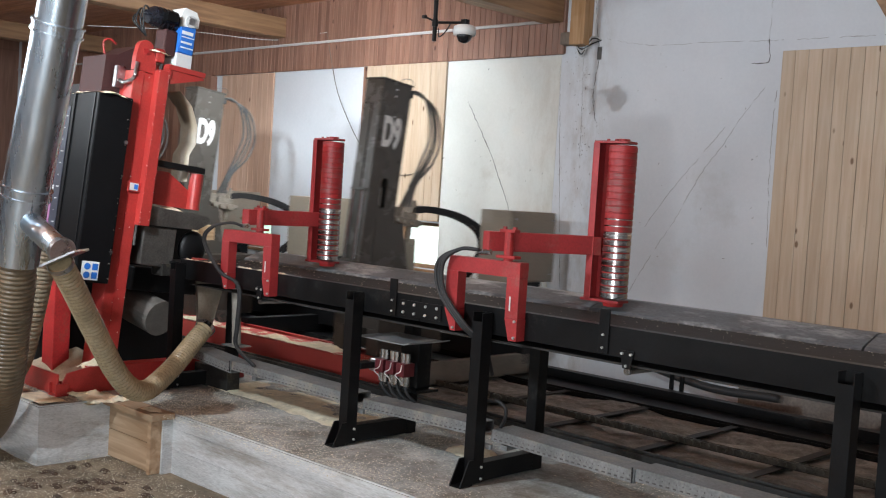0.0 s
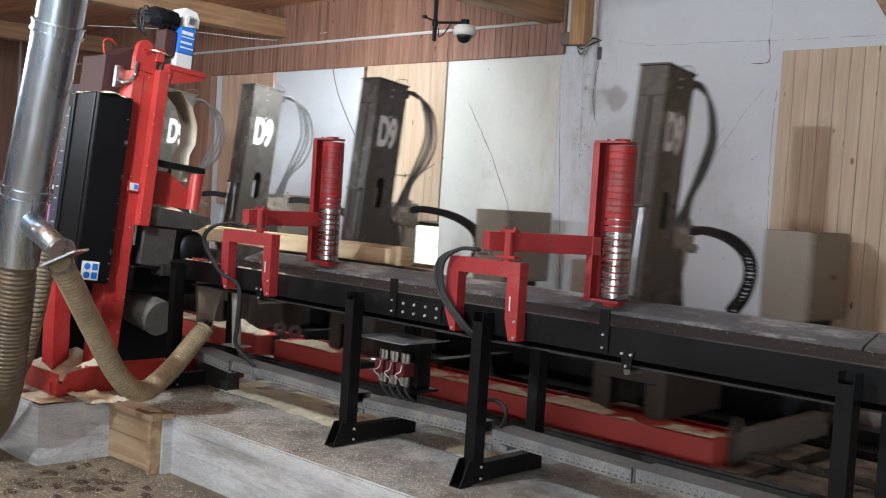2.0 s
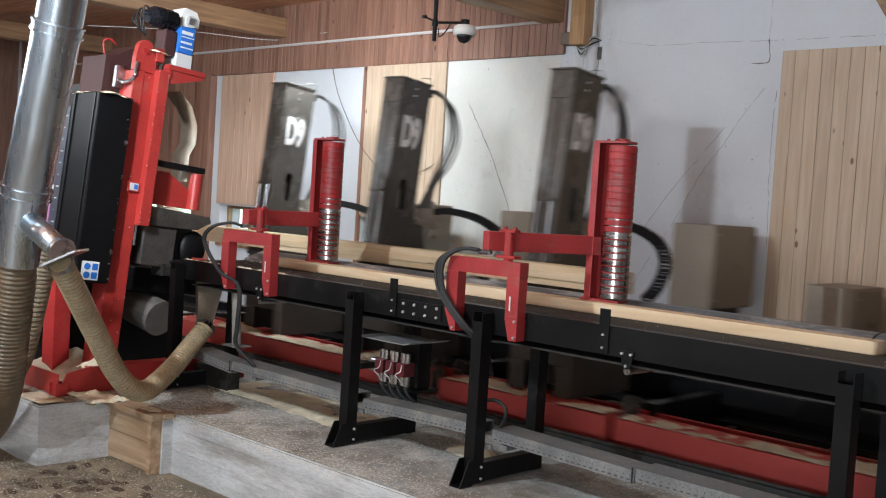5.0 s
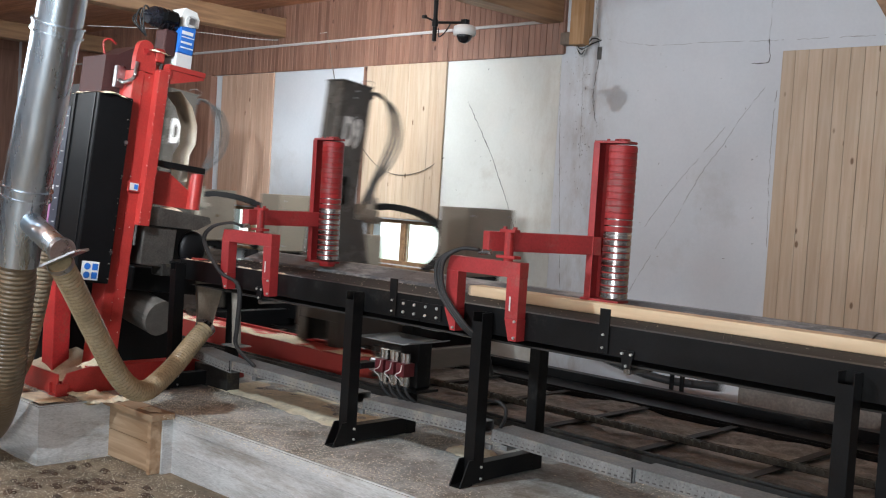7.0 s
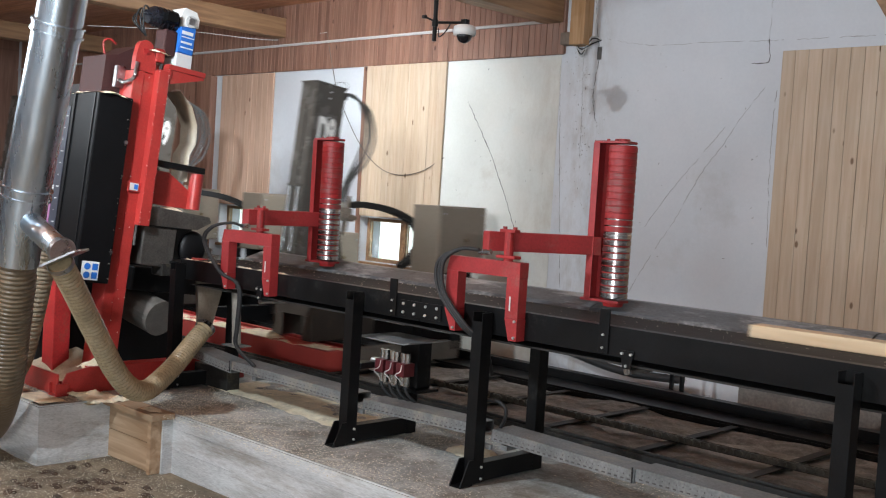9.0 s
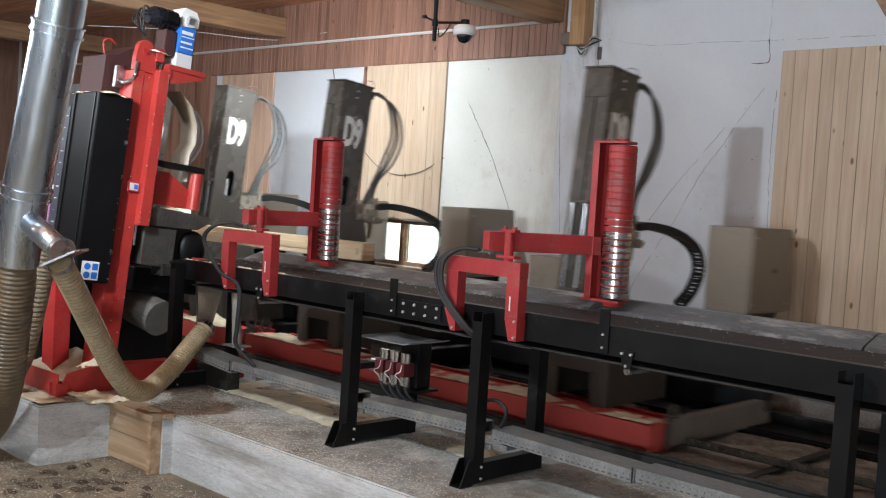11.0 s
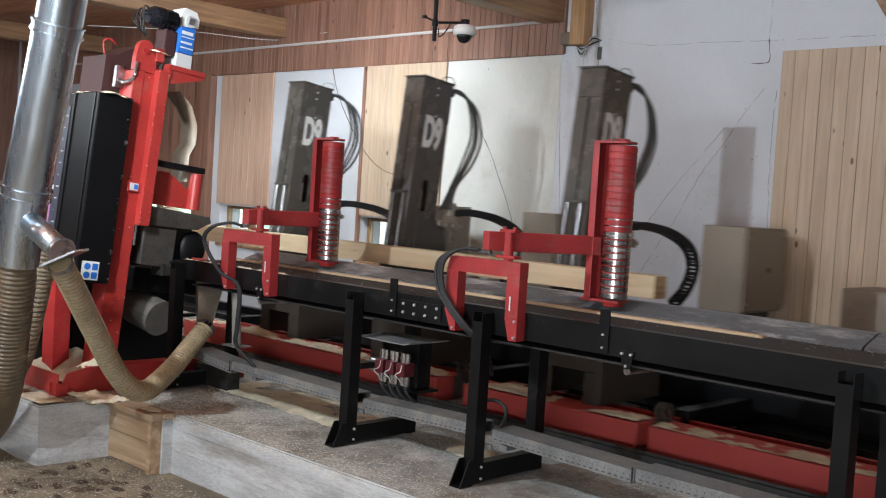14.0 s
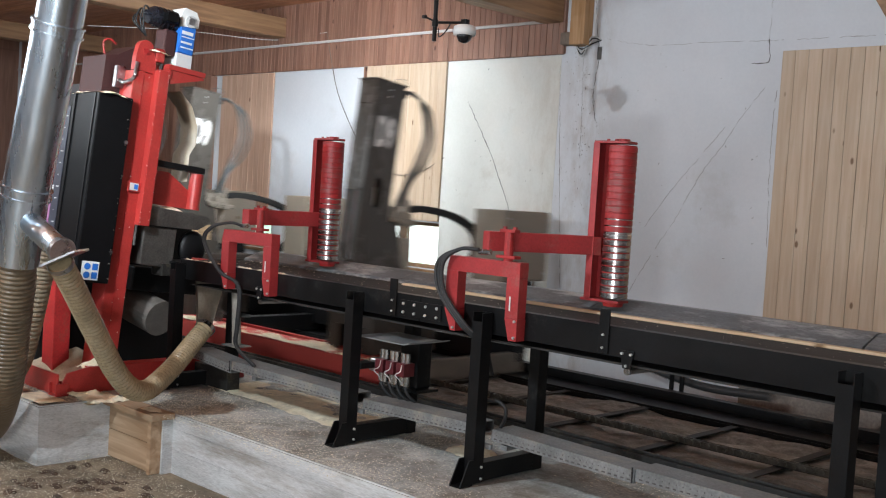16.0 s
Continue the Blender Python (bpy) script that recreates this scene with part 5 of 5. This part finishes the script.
    # the lifting gear stands close against the column
    for ob in s.children:
        if ob.name.split(".")[0] in ("slide_bar", "slot", "shelf", "shelf_gusset", "motor_foot", "gear_housing", "motor", "adapter", "cable", "chain_tensioner", "lifting_chain"):
            ob.location.y -= 0.068 if ob.name.split(".")[0] != "slot" else 0.04
    part("frame_plate", boxes((-0.5, -0.2, 0.3, 0.85, 0.62, 0.78), bevel=0.01), BLACK, s)
    return s


build_saw()


def build_saw_base():
    b = thing("steel_plinth", "red steel plinth frame with sawdust in it", "plinth")
    x0, x1, y0, y1 = -6.75, -5.87, 2.90, 4.25
    m = RED
    part("rail", boxes((x0, x1, y0, y0 + 0.012, 0.0, 0.13), (x0, x1, y0 + 0.012, y0 + 0.08, 0.0, 0.012), bevel=0.002), m, b)
    part("rail", boxes((x1 - 0.012, x1, y0 + 0.20, y1, 0.0, 0.16), (x1 - 0.11, x1 - 0.012, y0 + 0.20, y1, 0.15, 0.16), bevel=0.002), m, b)
    part("rail", boxes((x0, x0 + 0.012, y0, y1, 0.0, 0.16), bevel=0.002), m, b)
    part("corner_plate", prism(bmesh.new(), [(0.0, 0.0), (0.20, 0.0), (0.20, 0.16), (0.06, 0.13)], 0.012, Matrix(((0, 1, 0, x1 - 0.012), (1, 0, 0, y0 + 0.002), (0, 0, 1, 0), (0, 0, 0, 1)))), m, b)
    f = part("foot", boxes((x1 - 0.07, x1 + 0.03, y0 - 0.02, y0 + 0.06, 0.0, 0.012), (x1 - 0.07, x1 - 0.058, y0 - 0.02, y0 + 0.06, 0.012, 0.075), (x1 + 0.018, x1 + 0.03, y0 - 0.02, y0 + 0.06, 0.012, 0.075), bevel=0.002), m, b)
    bm = bmesh.new()
    rod(bm, (x1 - 0.02, y0 + 0.02, 0.012), (x1 - 0.02, y0 + 0.02, 0.07), 0.008, seg=8)
    rod(bm, (x1 - 0.02, y0 + 0.02, 0.03), (x1 - 0.02, y0 + 0.02, 0.042), 0.016, seg=6)
    part("anchor_bolt", bm, STEEL, f)
    part("upright", boxes((-6.40, -6.25, 3.05, 3.16, 0.012, 0.68), bevel=0.004), DARK_RED, b)
    bm = bmesh.new()
    heap(bm, -5.95, 3.22, 0.155, 0.07, 0.14, 0.06, 22, 18, 0.2)
    crust(bm, -6.7, -5.95, y0 + 0.012, y0 + 0.09, 0.016, 0.012, 5, 0.3)
    d = part("sawdust", bm, SAWDUST, b, "fresh sawdust on the edges")
    d["kind"] = "stuff"
    bm = bmesh.new()
    heap(bm, -6.34, 3.25, 0.012, 0.44, 0.32, 0.20, 2, 30, 0.06)
    d = part("old_sawdust", bm, OLD_DUST, b, "smooth grey-tan heap of old sawdust", smooth=True)
    d["kind"] = "stuff"


build_saw_base()


def build_outfeed_stand():
    """Bearers between the saw and the conveyor."""
    s = thing("infeed_stand", "dark steel stand between saw and conveyor", "stand")
    part("bearer", boxes((-6.1, -5.70, 3.70, 4.0, 0.74, 0.80), bevel=0.005), BLACK, s)
    part("bracket", boxes((-6.12, -5.98, 3.64, 3.72, 0.70, 0.78), bevel=0.006), DIRTY_RAIL, s)
    part("lower_bearer", boxes((-6.0, -5.50, 3.85, 3.95, 0.0, 0.14), bevel=0.005), DIRTY_RAIL, s)
    bm = bmesh.new()
    top, low = [(-5.96, 3.88, 0.67), (-5.80, 3.79, 0.70), (-5.585, 3.86, 0.71)], [(-5.86, 3.84, 0.37), (-5.77, 3.80, 0.38), (-5.67, 3.83, 0.39)]
    u, w = [bm.verts.new(p) for p in top], [bm.verts.new(p) for p in low]
    for k in range(2):
        bm.faces.new((w[k], w[k + 1], u[k + 1], u[k]))
    bmesh.ops.solidify(bm, geom=bm.faces[:], thickness=0.006)
    part("chute", bm, mat("tan_chute", (0.34, 0.29, 0.23), 0.6, 0, 0.15, 6, 80, 0.1), s, "tan sheet-metal chute")
    bm = bmesh.new()
    rod(bm, (-5.345, 3.80, 0.33), (-5.38, 3.80, 0.70), 0.028, seg=14)
    part("tube_leg", bm, mat("dusty_tube", (0.32, 0.29, 0.25), 0.6, 0.3, 0.2, 8, 90, 0.1), s)
    part("tube_foot", boxes((-5.42, -5.27, 3.74, 3.86, 0.322, 0.33), bevel=0.002), TRAY, s)


build_outfeed_stand()

# ---------------------------------------------------------------- extraction ducts


def build_duct():
    d = thing("extraction_duct", "shiny galvanised extraction duct with a branch", "duct", pose(0.016, 0.015, 0))
    top, joint, low = Vector((-4.66, 2.30, 2.60)), Vector((-5.12, 2.30, 1.223)), Vector((-5.205, 2.30, 0.855))
    def at(z):
        a, b = (top, joint) if z > joint.z else (joint, low)
        t = (z - a.z) / (b.z - a.z)
        return a.lerp(b, t)
    for name, z0, z1, r in (("pipe", 2.6, 2.03, 0.112), ("pipe", 2.012, 1.235, 0.115), ("pipe", 1.215, 0.86, 0.113)):
        bm = bmesh.new()
        rod(bm, at(z0), at(z1), r, seg=40, caps=False)
        part(name, bm, DUCT, d, smooth=True)
    for z in (2.02, 1.225):
        bm = bmesh.new()
        a, b = at(z + 0.02), at(z - 0.02)
        rod(bm, a, b, 0.121, seg=40)
        rod(bm, a + (a - b) * 0.15, a - (a - b) * 0.1, 0.127, seg=40)
        rod(bm, b + (a - b) * 0.1, b - (a - b) * 0.15, 0.127, seg=40)
        part("clamp_ring", bm, DUCT, d, smooth=False)
    bm = bmesh.new()
    rod(bm, at(1.05) + Vector((0.04, 0.0, 0.05)), (-4.735, 2.31, 0.955), 0.056, seg=30)
    part("branch", bm, DUCT, d, smooth=True)
    bm = bmesh.new()
    dirv = (Vector((-4.735, 2.31, 0.955)) - at(1.05)).normalized()
    rod(bm, Vector((-4.75, 2.31, 0.965)), Vector((-4.75, 2.31, 0.965)) + dirv * 0.03, 0.065, seg=30)
    part("branch_ring", bm, STEEL, d)
    bm = boxes((-0.012, 0.0, -0.10, 0.10, -0.09, 0.09), bevel=0.002)
    part("slide_gate", bm, STEEL, d, "sheet-metal slide gate", m=Matrix.Translation((-4.705, 2.315, 0.925)) @ Vector((0.325, 0.31, -0.89)).to_track_quat("X", "Z").to_matrix().to_4x4())
    bm = bmesh.new()
    tube(bm, [(-5.205, 2.30, 0.90), (-5.26, 2.32, 0.74), (-5.36, 2.35, 0.52), (-5.52, 2.40, 0.20), (-5.85, 2.48, -0.10), (-6.2, 2.5, -0.25)], 0.099, 22, 10, ribs=0.009, pitch=0.025)
    part("flexible_hose", bm, SMOKED_HOSE, d, "ribbed brown flexible hose", smooth=True)


build_duct()


def build_hose(label, points, radius, ribs, pitch, material, seg):
    h = thing("flexible_hose", label, "hose")
    bm = bmesh.new()
    tube(bm, points, radius, seg, 12, ribs=ribs, pitch=pitch)
    part("ribbed_tube", bm, material, h)
    for a, b in ((points[0], points[1]), (points[-1], points[-2])):
        a, b = Vector(a), Vector(b)
        d = (b - a).normalized()
        bm = bmesh.new()
        rod(bm, a - d * 0.01, a + d * 0.02, radius + ribs + 0.003, seg=28, caps=False)
        part("hose_clip", bm, STEEL, h, "steel hose clip")


build_hose("ribbed translucent tan extraction hose sagging to the slab",
           [(-4.70, 2.31, 0.905), (-4.80, 2.44, 0.76), (-4.93, 2.60, 0.575), (-5.10, 2.84, 0.29), (-5.17, 2.98, 0.165), (-5.23, 3.10, 0.125), (-5.30, 3.22, 0.145), (-5.42, 3.42, 0.225), (-5.57, 3.64, 0.33), (-5.60, 3.74, 0.41)],
           0.052, 0.009, 0.026, HOSE, 22)
build_hose("dusty grey-brown extraction hose behind the duct",
           [(-5.62, 2.68, 0.95), (-5.74, 2.70, 0.75), (-5.84, 2.70, 0.48), (-5.98, 2.70, 0.20), (-6.2, 2.70, 0.05)],
           0.075, 0.007, 0.03, DUSTY_HOSE, 18)

# ---------------------------------------------------------------- ceiling fittings, wires, cracks


def build_dome():
    d = thing("dome_camera", "white dome camera on a black ceiling pole", "security camera", pose(-4.42, 4.71, 2.34))
    bm = bmesh.new()
    ring = [(0.0, 0.05), (0.045, 0.05), (0.066, 0.04), (0.072, 0.01), (0.068, -0.012), (0.0, -0.012)]
    rows = [[bm.verts.new((max(r, 0.0005) * math.cos(2 * math.pi * k / 32), max(r, 0.0005) * math.sin(2 * math.pi * k / 32), z)) for k in range(32)] for r, z in ring]
    for p, q in zip(rows, rows[1:]):
        for k in range(32):
            bm.faces.new((p[k], p[(k + 1) % 32], q[(k + 1) % 32], q[k]))
    part("housing", bm, WHITE, d, smooth=True)
    bm = bmesh.new()
    bmesh.ops.create_uvsphere(bm, u_segments=28, v_segments=14, radius=0.048)
    bmesh.ops.transform(bm, matrix=Matrix.Translation((0, 0, -0.014)), verts=bm.verts)
    part("bubble", bm, mat("smoked_bubble", (0.012, 0.012, 0.014), 0.08, 0, 0.1, 9, 60, 0.0), d, smooth=True)
    part("neck", boxes((-0.02, 0.02, -0.02, 0.02, 0.05, 0.085), bevel=0.004), BLACK, d)
    bm = bmesh.new()
    rod(bm, (-0.13, -0.13, 0.055), (0.0, 0.0, 0.065), 0.008, seg=10)
    part("arm", bm, BLACK, d)
    bm = bmesh.new()
    rod(bm, (-0.13, -0.13, -0.06), (-0.13, -0.13, 1.659), 0.014, seg=14)
    rod(bm, (-0.13, -0.13, 0.03), (-0.13, -0.13, 0.07), 0.02, seg=14)
    part("pole", bm, BLACK, d)
    bm = bmesh.new()
    rod(bm, (-0.175, -0.175, 0.085), (-0.13, -0.13, 0.06), 0.006, seg=8)
    box(bm, -0.19, -0.165, -0.19, -0.165, 0.075, 0.095, bevel=0.003)
    part("clamp_knob", bm, BLACK, d)
    bm = bmesh.new()
    tube(bm, [(-0.06, -0.06, 0.06), (-0.09, -0.08, 0.0), (-0.11, -0.11, -0.03), (-0.115, -0.115, 0.02)], 0.004, 6, 6)
    part("wire", bm, RUBBER, d, smooth=True)


build_dome()
cable("hanging_wire", [(-8.19, WALL - 0.03, 2.90), (-8.10, WALL - 0.03, 2.62), (-7.95, WALL - 0.03, 2.25), (-7.62, WALL - 0.04, 1.82), (-7.32, WALL - 0.04, 1.58), (-7.02, WALL - 0.04, 1.505), (-6.72, WALL - 0.04, 1.55), (-6.48, WALL - 0.01, 1.68)], 0.0036, mat("grey_wire", (0.13, 0.11, 0.09), 0.6, 0, 0.1, 20, 60, 0.0), "thin grey wire hanging in a loop on the wall", "wire", 6, 8)
cable("ceiling_wire", [(-10.2, 5.2, 2.86), (-9.6, 5.9, 2.885), (-9.05, WALL - 0.05, 2.87), (-8.19, WALL - 0.03, 2.90)], 0.005, GREY, "thin pale wire along the beam", "wire", 6, 6)


def build_cracks():
    lines = [
        [(-6.22, 2.15), (-6.13, 2.02), (-6.05, 1.90), (-5.93, 1.72), (-5.84, 1.55), (-5.74, 1.36), (-5.64, 1.14), (-5.60, 1.02)],
        [(-3.45, 2.22), (-3.60, 2.03), (-3.74, 1.82), (-3.90, 1.60), (-4.05, 1.33), (-4.12, 1.21), (-4.28, 0.97), (-4.45, 0.68)],
        [(-3.73, 1.95), (-3.90, 1.75), (-4.10, 1.52), (-4.34, 1.20)],
        [(-4.80, 2.64), (-4.62, 2.60), (-4.42, 2.57), (-4.30, 2.56), (-3.90, 2.56), (-3.44, 2.545), (-3.0, 2.54), (-2.6, 2.535)],
        [(-3.44, 2.56), (-3.435, 2.47), (-3.432, 2.40), (-3.50, 2.392), (-3.56, 2.394)],
        [(-5.25, 2.47), (-5.22, 2.1), (-5.19, 1.7), (-5.14, 1.1), (-5.10, 0.65)],
        [(-4.93, 2.95), (-4.90, 2.70), (-4.87, 2.5), (-4.90, 2.2), (-4.86, 2.0)],
        [(-3.36, 2.2), (-3.37, 1.9), (-3.365, 1.6), (-3.355, 1.35), (-3.345, 1.1)],
        [(-3.44, 3.2), (-3.44, 2.9), (-3.44, 2.56)],
        [(-5.02, 2.5), (-5.0, 2.1), (-4.99, 1.7)],
    ]
    width = (0.0042, 0.0022, 0.0016, 0.0024, 0.005, 0.0022, 0.0034, 0.0022, 0.0016, 0.0012)
    bm, pale = bmesh.new(), bmesh.new()
    for i, (line, w) in enumerate(zip(lines, width)):
        target = bm if i in (0, 4, 6) else pale
        pts = curve_points([(x, WALL - (0.0025 if i == 0 else 0.0005), z) for x, z in line], 22)
        for a, b in zip(pts, pts[1:]):
            k = noise.noise(Vector((a.x * 14, a.z * 14, i)))
            if k < (-0.5 if i == 0 else -0.3):
                continue
            d = (b - a).normalized()
            s = Vector((-d.z, 0, d.x)) * w * (0.3 + 1.3 * abs(k))
            def jag(v):
                return Vector((0.010 * noise.noise(Vector((v.x * 26, v.z * 26, i))), 0, 0.008 * noise.noise(Vector((v.z * 31, v.x * 31, i + 5)))))
            vs = [a - s + jag(a), a + s + jag(a), b + s * 0.8 + jag(b), b - s * 0.8 + jag(b)]
            lo = [target.verts.new(v) for v in vs]
            hi = [target.verts.new(v + Vector((0, -0.002, 0))) for v in vs]
            target.faces.new(hi)
            for q in range(4):
                target.faces.new((lo[q], lo[(q + 1) % 4], hi[(q + 1) % 4], hi[q]))
    # flaked spots and scratches round the corner joint and over the bays
    rng = random.Random(21)
    for k in range(130):
        if k < 85:
            x, z = rng.gauss(-4.98, 0.11), rng.uniform(1.3, 2.62)
        else:
            x, z = rng.uniform(-6.4, -3.4), rng.uniform(0.9, 2.5)
        y = WALL - (0.0022 if x < -5.235 else 0.0004)
        L, w, a = rng.uniform(0.003, 0.013), rng.uniform(0.0008, 0.0036), rng.choice((rng.gauss(1.5, 0.3), rng.gauss(0.5, 0.5)))
        d, e = Vector((math.cos(a), 0, math.sin(a))) * L, Vector((-math.sin(a), 0, math.cos(a))) * w
        c = Vector((x, y, z))
        target = bm if k % 5 == 0 else pale
        vs = [c - d, c - d * 0.2 + e * rng.uniform(0.6, 2), c + d * 0.9 + e * 0.4, c + d * 0.3 - e]
        lo = [target.verts.new(v) for v in vs]
        hi = [target.verts.new(v + Vector((0, -0.0015, 0))) for v in vs]
        target.faces.new(hi)
        for q in range(4):
            target.faces.new((lo[q], lo[(q + 1) % 4], hi[(q + 1) % 4], hi[q]))
    tagged(part("hairline_cracks", pale, FAINT), "faint grey hairline cracks in the white plaster", "cracks", kind="stuff")
    tagged(part("plaster_cracks", bm, CRACK), "dark cracks and chips in the white plaster", "cracks", kind="stuff")
    # broken-out hole and old junction box beside the stub post
    j = thing("junction_box", "old dusty junction box with loose wires on the wall", "junction box")
    part("case", boxes((-5.20, -5.06, WALL - 0.09, WALL - 0.002, 2.60, 2.70), bevel=0.012), mat("old_box", (0.16, 0.12, 0.09), 0.6, 0, 0.3, 12, 80, 0.2), j)
    for k in range(4):
        bm = bmesh.new()
        tube(bm, [(-5.08, WALL - 0.05, 2.62 + 0.01 * k), (-5.0, WALL - 0.06, 2.56 - 0.02 * k), (-4.93, WALL - 0.03, 2.60 + 0.02 * k), (-4.85, WALL - 0.012, 2.63)], 0.005, 6, 6)
        part("wire", bm, GREY if k % 2 else BLACK, j, smooth=True)
    tagged(part("wall_hole", boxes((-4.885, -4.845, WALL - 0.004, WALL - 0.0005, 2.48, 2.58)), CRACK), "dark hole broken into the plaster", "hole")
    tagged(part("roof_brace", boxes((-0.05, 0.05, -0.06, 0.06, -0.9, 0.9), bevel=0.006), BEAM_WOOD, m=pose(-2.535, 6.5, 2.68, 0, -32, 0)), "dark slanting timber roof brace", "beam", kind="structure")


build_cracks()


def build_scatter():
    """Chips and shavings on the slab and the lower floor."""
    verts, faces = [], []
    rng = random.Random(4)
    def chip(x, y, z, s):
        a, b = rng.random() * 6.28, rng.uniform(0.35, 1.0)
        ca, sa = math.cos(a) * s, math.sin(a) * s
        n = len(verts)
        h = rng.uniform(0.1, 0.5) * s
        verts.extend([(x - ca, y - sa, z), (x + sa * b * 0.4, y - ca * b * 0.4, z + h), (x + ca, y + sa, z + h * 0.3), (x - sa * b * 0.4, y + ca * b * 0.4, z)])
        faces.append((n, n + 1, n + 2, n + 3))
    for _ in range(60000):
        x = rng.uniform(-5.65, -0.6)
        y = 3.25 + rng.random() ** 1.2 * 1.4
        k = noise.noise(Vector((x * 1.1, y * 1.7, 5)))
        if rng.random() < 0.34 + 0.9 * k + 0.35 * max(0, (-3.4 - x)):
            chip(x, y, 0.002, rng.uniform(0.0018, 0.0068))
    for _ in range(16000):
        x = rng.uniform(-6.4, -3.6)
        y = rng.uniform(1.9, 3.2)
        if x > -5.65 and y > 3.12 or (x < -5.66 and y > 2.68):
            chip(x, y, 0.003, rng.uniform(0.002, 0.008))
        else:
            chip(x, y, FLOOR + 0.006, rng.uniform(0.0015, 0.0065))
    for _ in range(1500):
        x = -5.7 + rng.random() ** 1.6 * 5.2
        y = rng.choice((rng.uniform(3.68, 4.14), rng.gauss(4.12, 0.02), rng.gauss(3.70, 0.012)))
        if 3.67 < y < 4.143:
            chip(x, y, TOP - 0.003, rng.uniform(0.0015, 0.006))
    me = bpy.data.meshes.new("chips")
    me.from_pydata(verts, [], faces)
    me.materials.append(CHIPS)
    tagged(new("wood_chips", me), "scattered pale wood chips and shavings", "wood chips", kind="stuff")
    bm = bmesh.new()
    crust(bm, -6.3, -5.68, 2.71, 2.88, 0.001, 0.010, 12, 0.25, 0.02)
    crust(bm, -5.85, -5.52, 2.95, 3.20, 0.001, 0.028, 31, 0.5, 0.02)
    heap(bm, -5.72, 3.06, 0.0, 0.13, 0.10, 0.055, 31, 18, 0.2)
    crust(bm, -5.7, -4.3, 3.84, 4.25, 0.001, 0.010, 33, 0.45, 0.03)
    for k in range(9):
        heap(bm, -5.45 + 0.125 * k, 3.98 - 0.012 * k, 0.0, 0.16, 0.075 + 0.02 * (k % 3), 0.018 + 0.006 * (k % 2), 60 + k, 16, 0.35)
    heap(bm, -5.25, 3.17, 0.004, 0.10, 0.05, 0.02, 35, 14)
    heap(bm, -3.5, 4.02, 0.0, 0.18, 0.09, 0.07, 36, 18)
    tagged(part("sawdust_heap", bm, SAWDUST, smooth=True), "small pale heaps of fresh sawdust", "sawdust", kind="stuff")
    bm = bmesh.new()
    for k in range(70):
        x, y = rng.uniform(-5.5, -4.2), rng.uniform(2.1, 2.95)
        heap(bm, x, y, FLOOR, rng.uniform(0.015, 0.06), rng.uniform(0.012, 0.035), rng.uniform(0.006, 0.02), k + 50, 9)
    tagged(part("bark_litter", bm, mat("bark", (0.07, 0.045, 0.03), 0.9, 0, 0.4, 14, 90, 0.9, dirt=(0.2, 0.15, 0.09), dirt_amount=0.25)), "dark clumps of bark litter on the floor", "bark", kind="stuff")


build_scatter()


# ---------------------------------------------------------------- what moves
CARRIAGE_ROWS = [
    (0.0, -8.036), (0.5, -7.450), (1.0, -6.840), (1.5, -6.293), (2.0, -5.711), (2.5, -5.177), (3.0, -4.607), (3.5, -3.992),
    (3.8, -3.61), (4.0, -3.434), (4.2, -3.37), (4.5, -3.42), (5.0, -3.98), (5.5, -4.96), (6.0, -6.10), (6.3, -6.80), (6.5, -7.30), (7.0, -8.47), (7.5, -9.28),
    (8.0, -9.590), (8.5, -9.446), (9.0, -8.771), (9.5, -8.02), (10.0, -7.33), (10.5, -6.70), (11.0, -6.09), (11.5, -5.50), (12.0, -4.91), (12.5, -4.353),
    (13.0, -3.739), (13.5, -3.499), (14.0, -3.764), (14.5, -4.477), (15.0, -5.66), (15.5, -6.89), (16.0, -8.10)]


def motions():
    def at(t):
        for (t0, a), (t1, b) in zip(CARRIAGE_ROWS, CARRIAGE_ROWS[1:]):
            if t0 <= t <= t1:
                return a + (b - a) * (t - t0) / (t1 - t0)
        return CARRIAGE_ROWS[-1][1]
    walk(CARRIAGE, [(t, pose(s, 0, 0)) for t, s in CARRIAGE_ROWS])
    walk(TIMBER_OB, [(t, pose(s, 0, 0)) for t, s in CARRIAGE_ROWS])
    # the first board leaves the timber, drops onto the belt and is carried off
    rows = [(t, pose(s + 0.745, 4.731, 0.917)) for t, s in CARRIAGE_ROWS if t <= 3.0]
    rows += [(3.3, pose(at(3.3) + 0.80, 4.70, 0.92, -12)), (3.5, pose(-2.98, 4.24, 0.88, -72))]
    rows += [(t, pose(x, 4.085, 0.85, -90)) for t, x in ((3.65, -2.75), (4.0, -2.385), (4.2, -2.215), (6.3, -0.38), (6.5, -0.22), (8.4, 1.24), (9.2, 1.92), (11.3, 3.70), (12.0, 4.2), (16.0, 4.2))]
    walk(BOARD, rows)
    rows = [(t, pose(s + 0.745, 4.757, 0.917)) for t, s in CARRIAGE_ROWS if t <= 11.0]
    rows += [(11.2, pose(at(11.2) + 0.80, 4.66, 0.90, -18)), (11.5, pose(-4.10, 4.10, 0.835, -80))]
    rows += [(t, pose(-2.405 + 0.82 * (t - 13.5), 4.07, 0.8285, -90)) for t in (11.8, 12.5, 13.5, 14.5, 16.0)]
    walk(STRIP, rows)


motions()
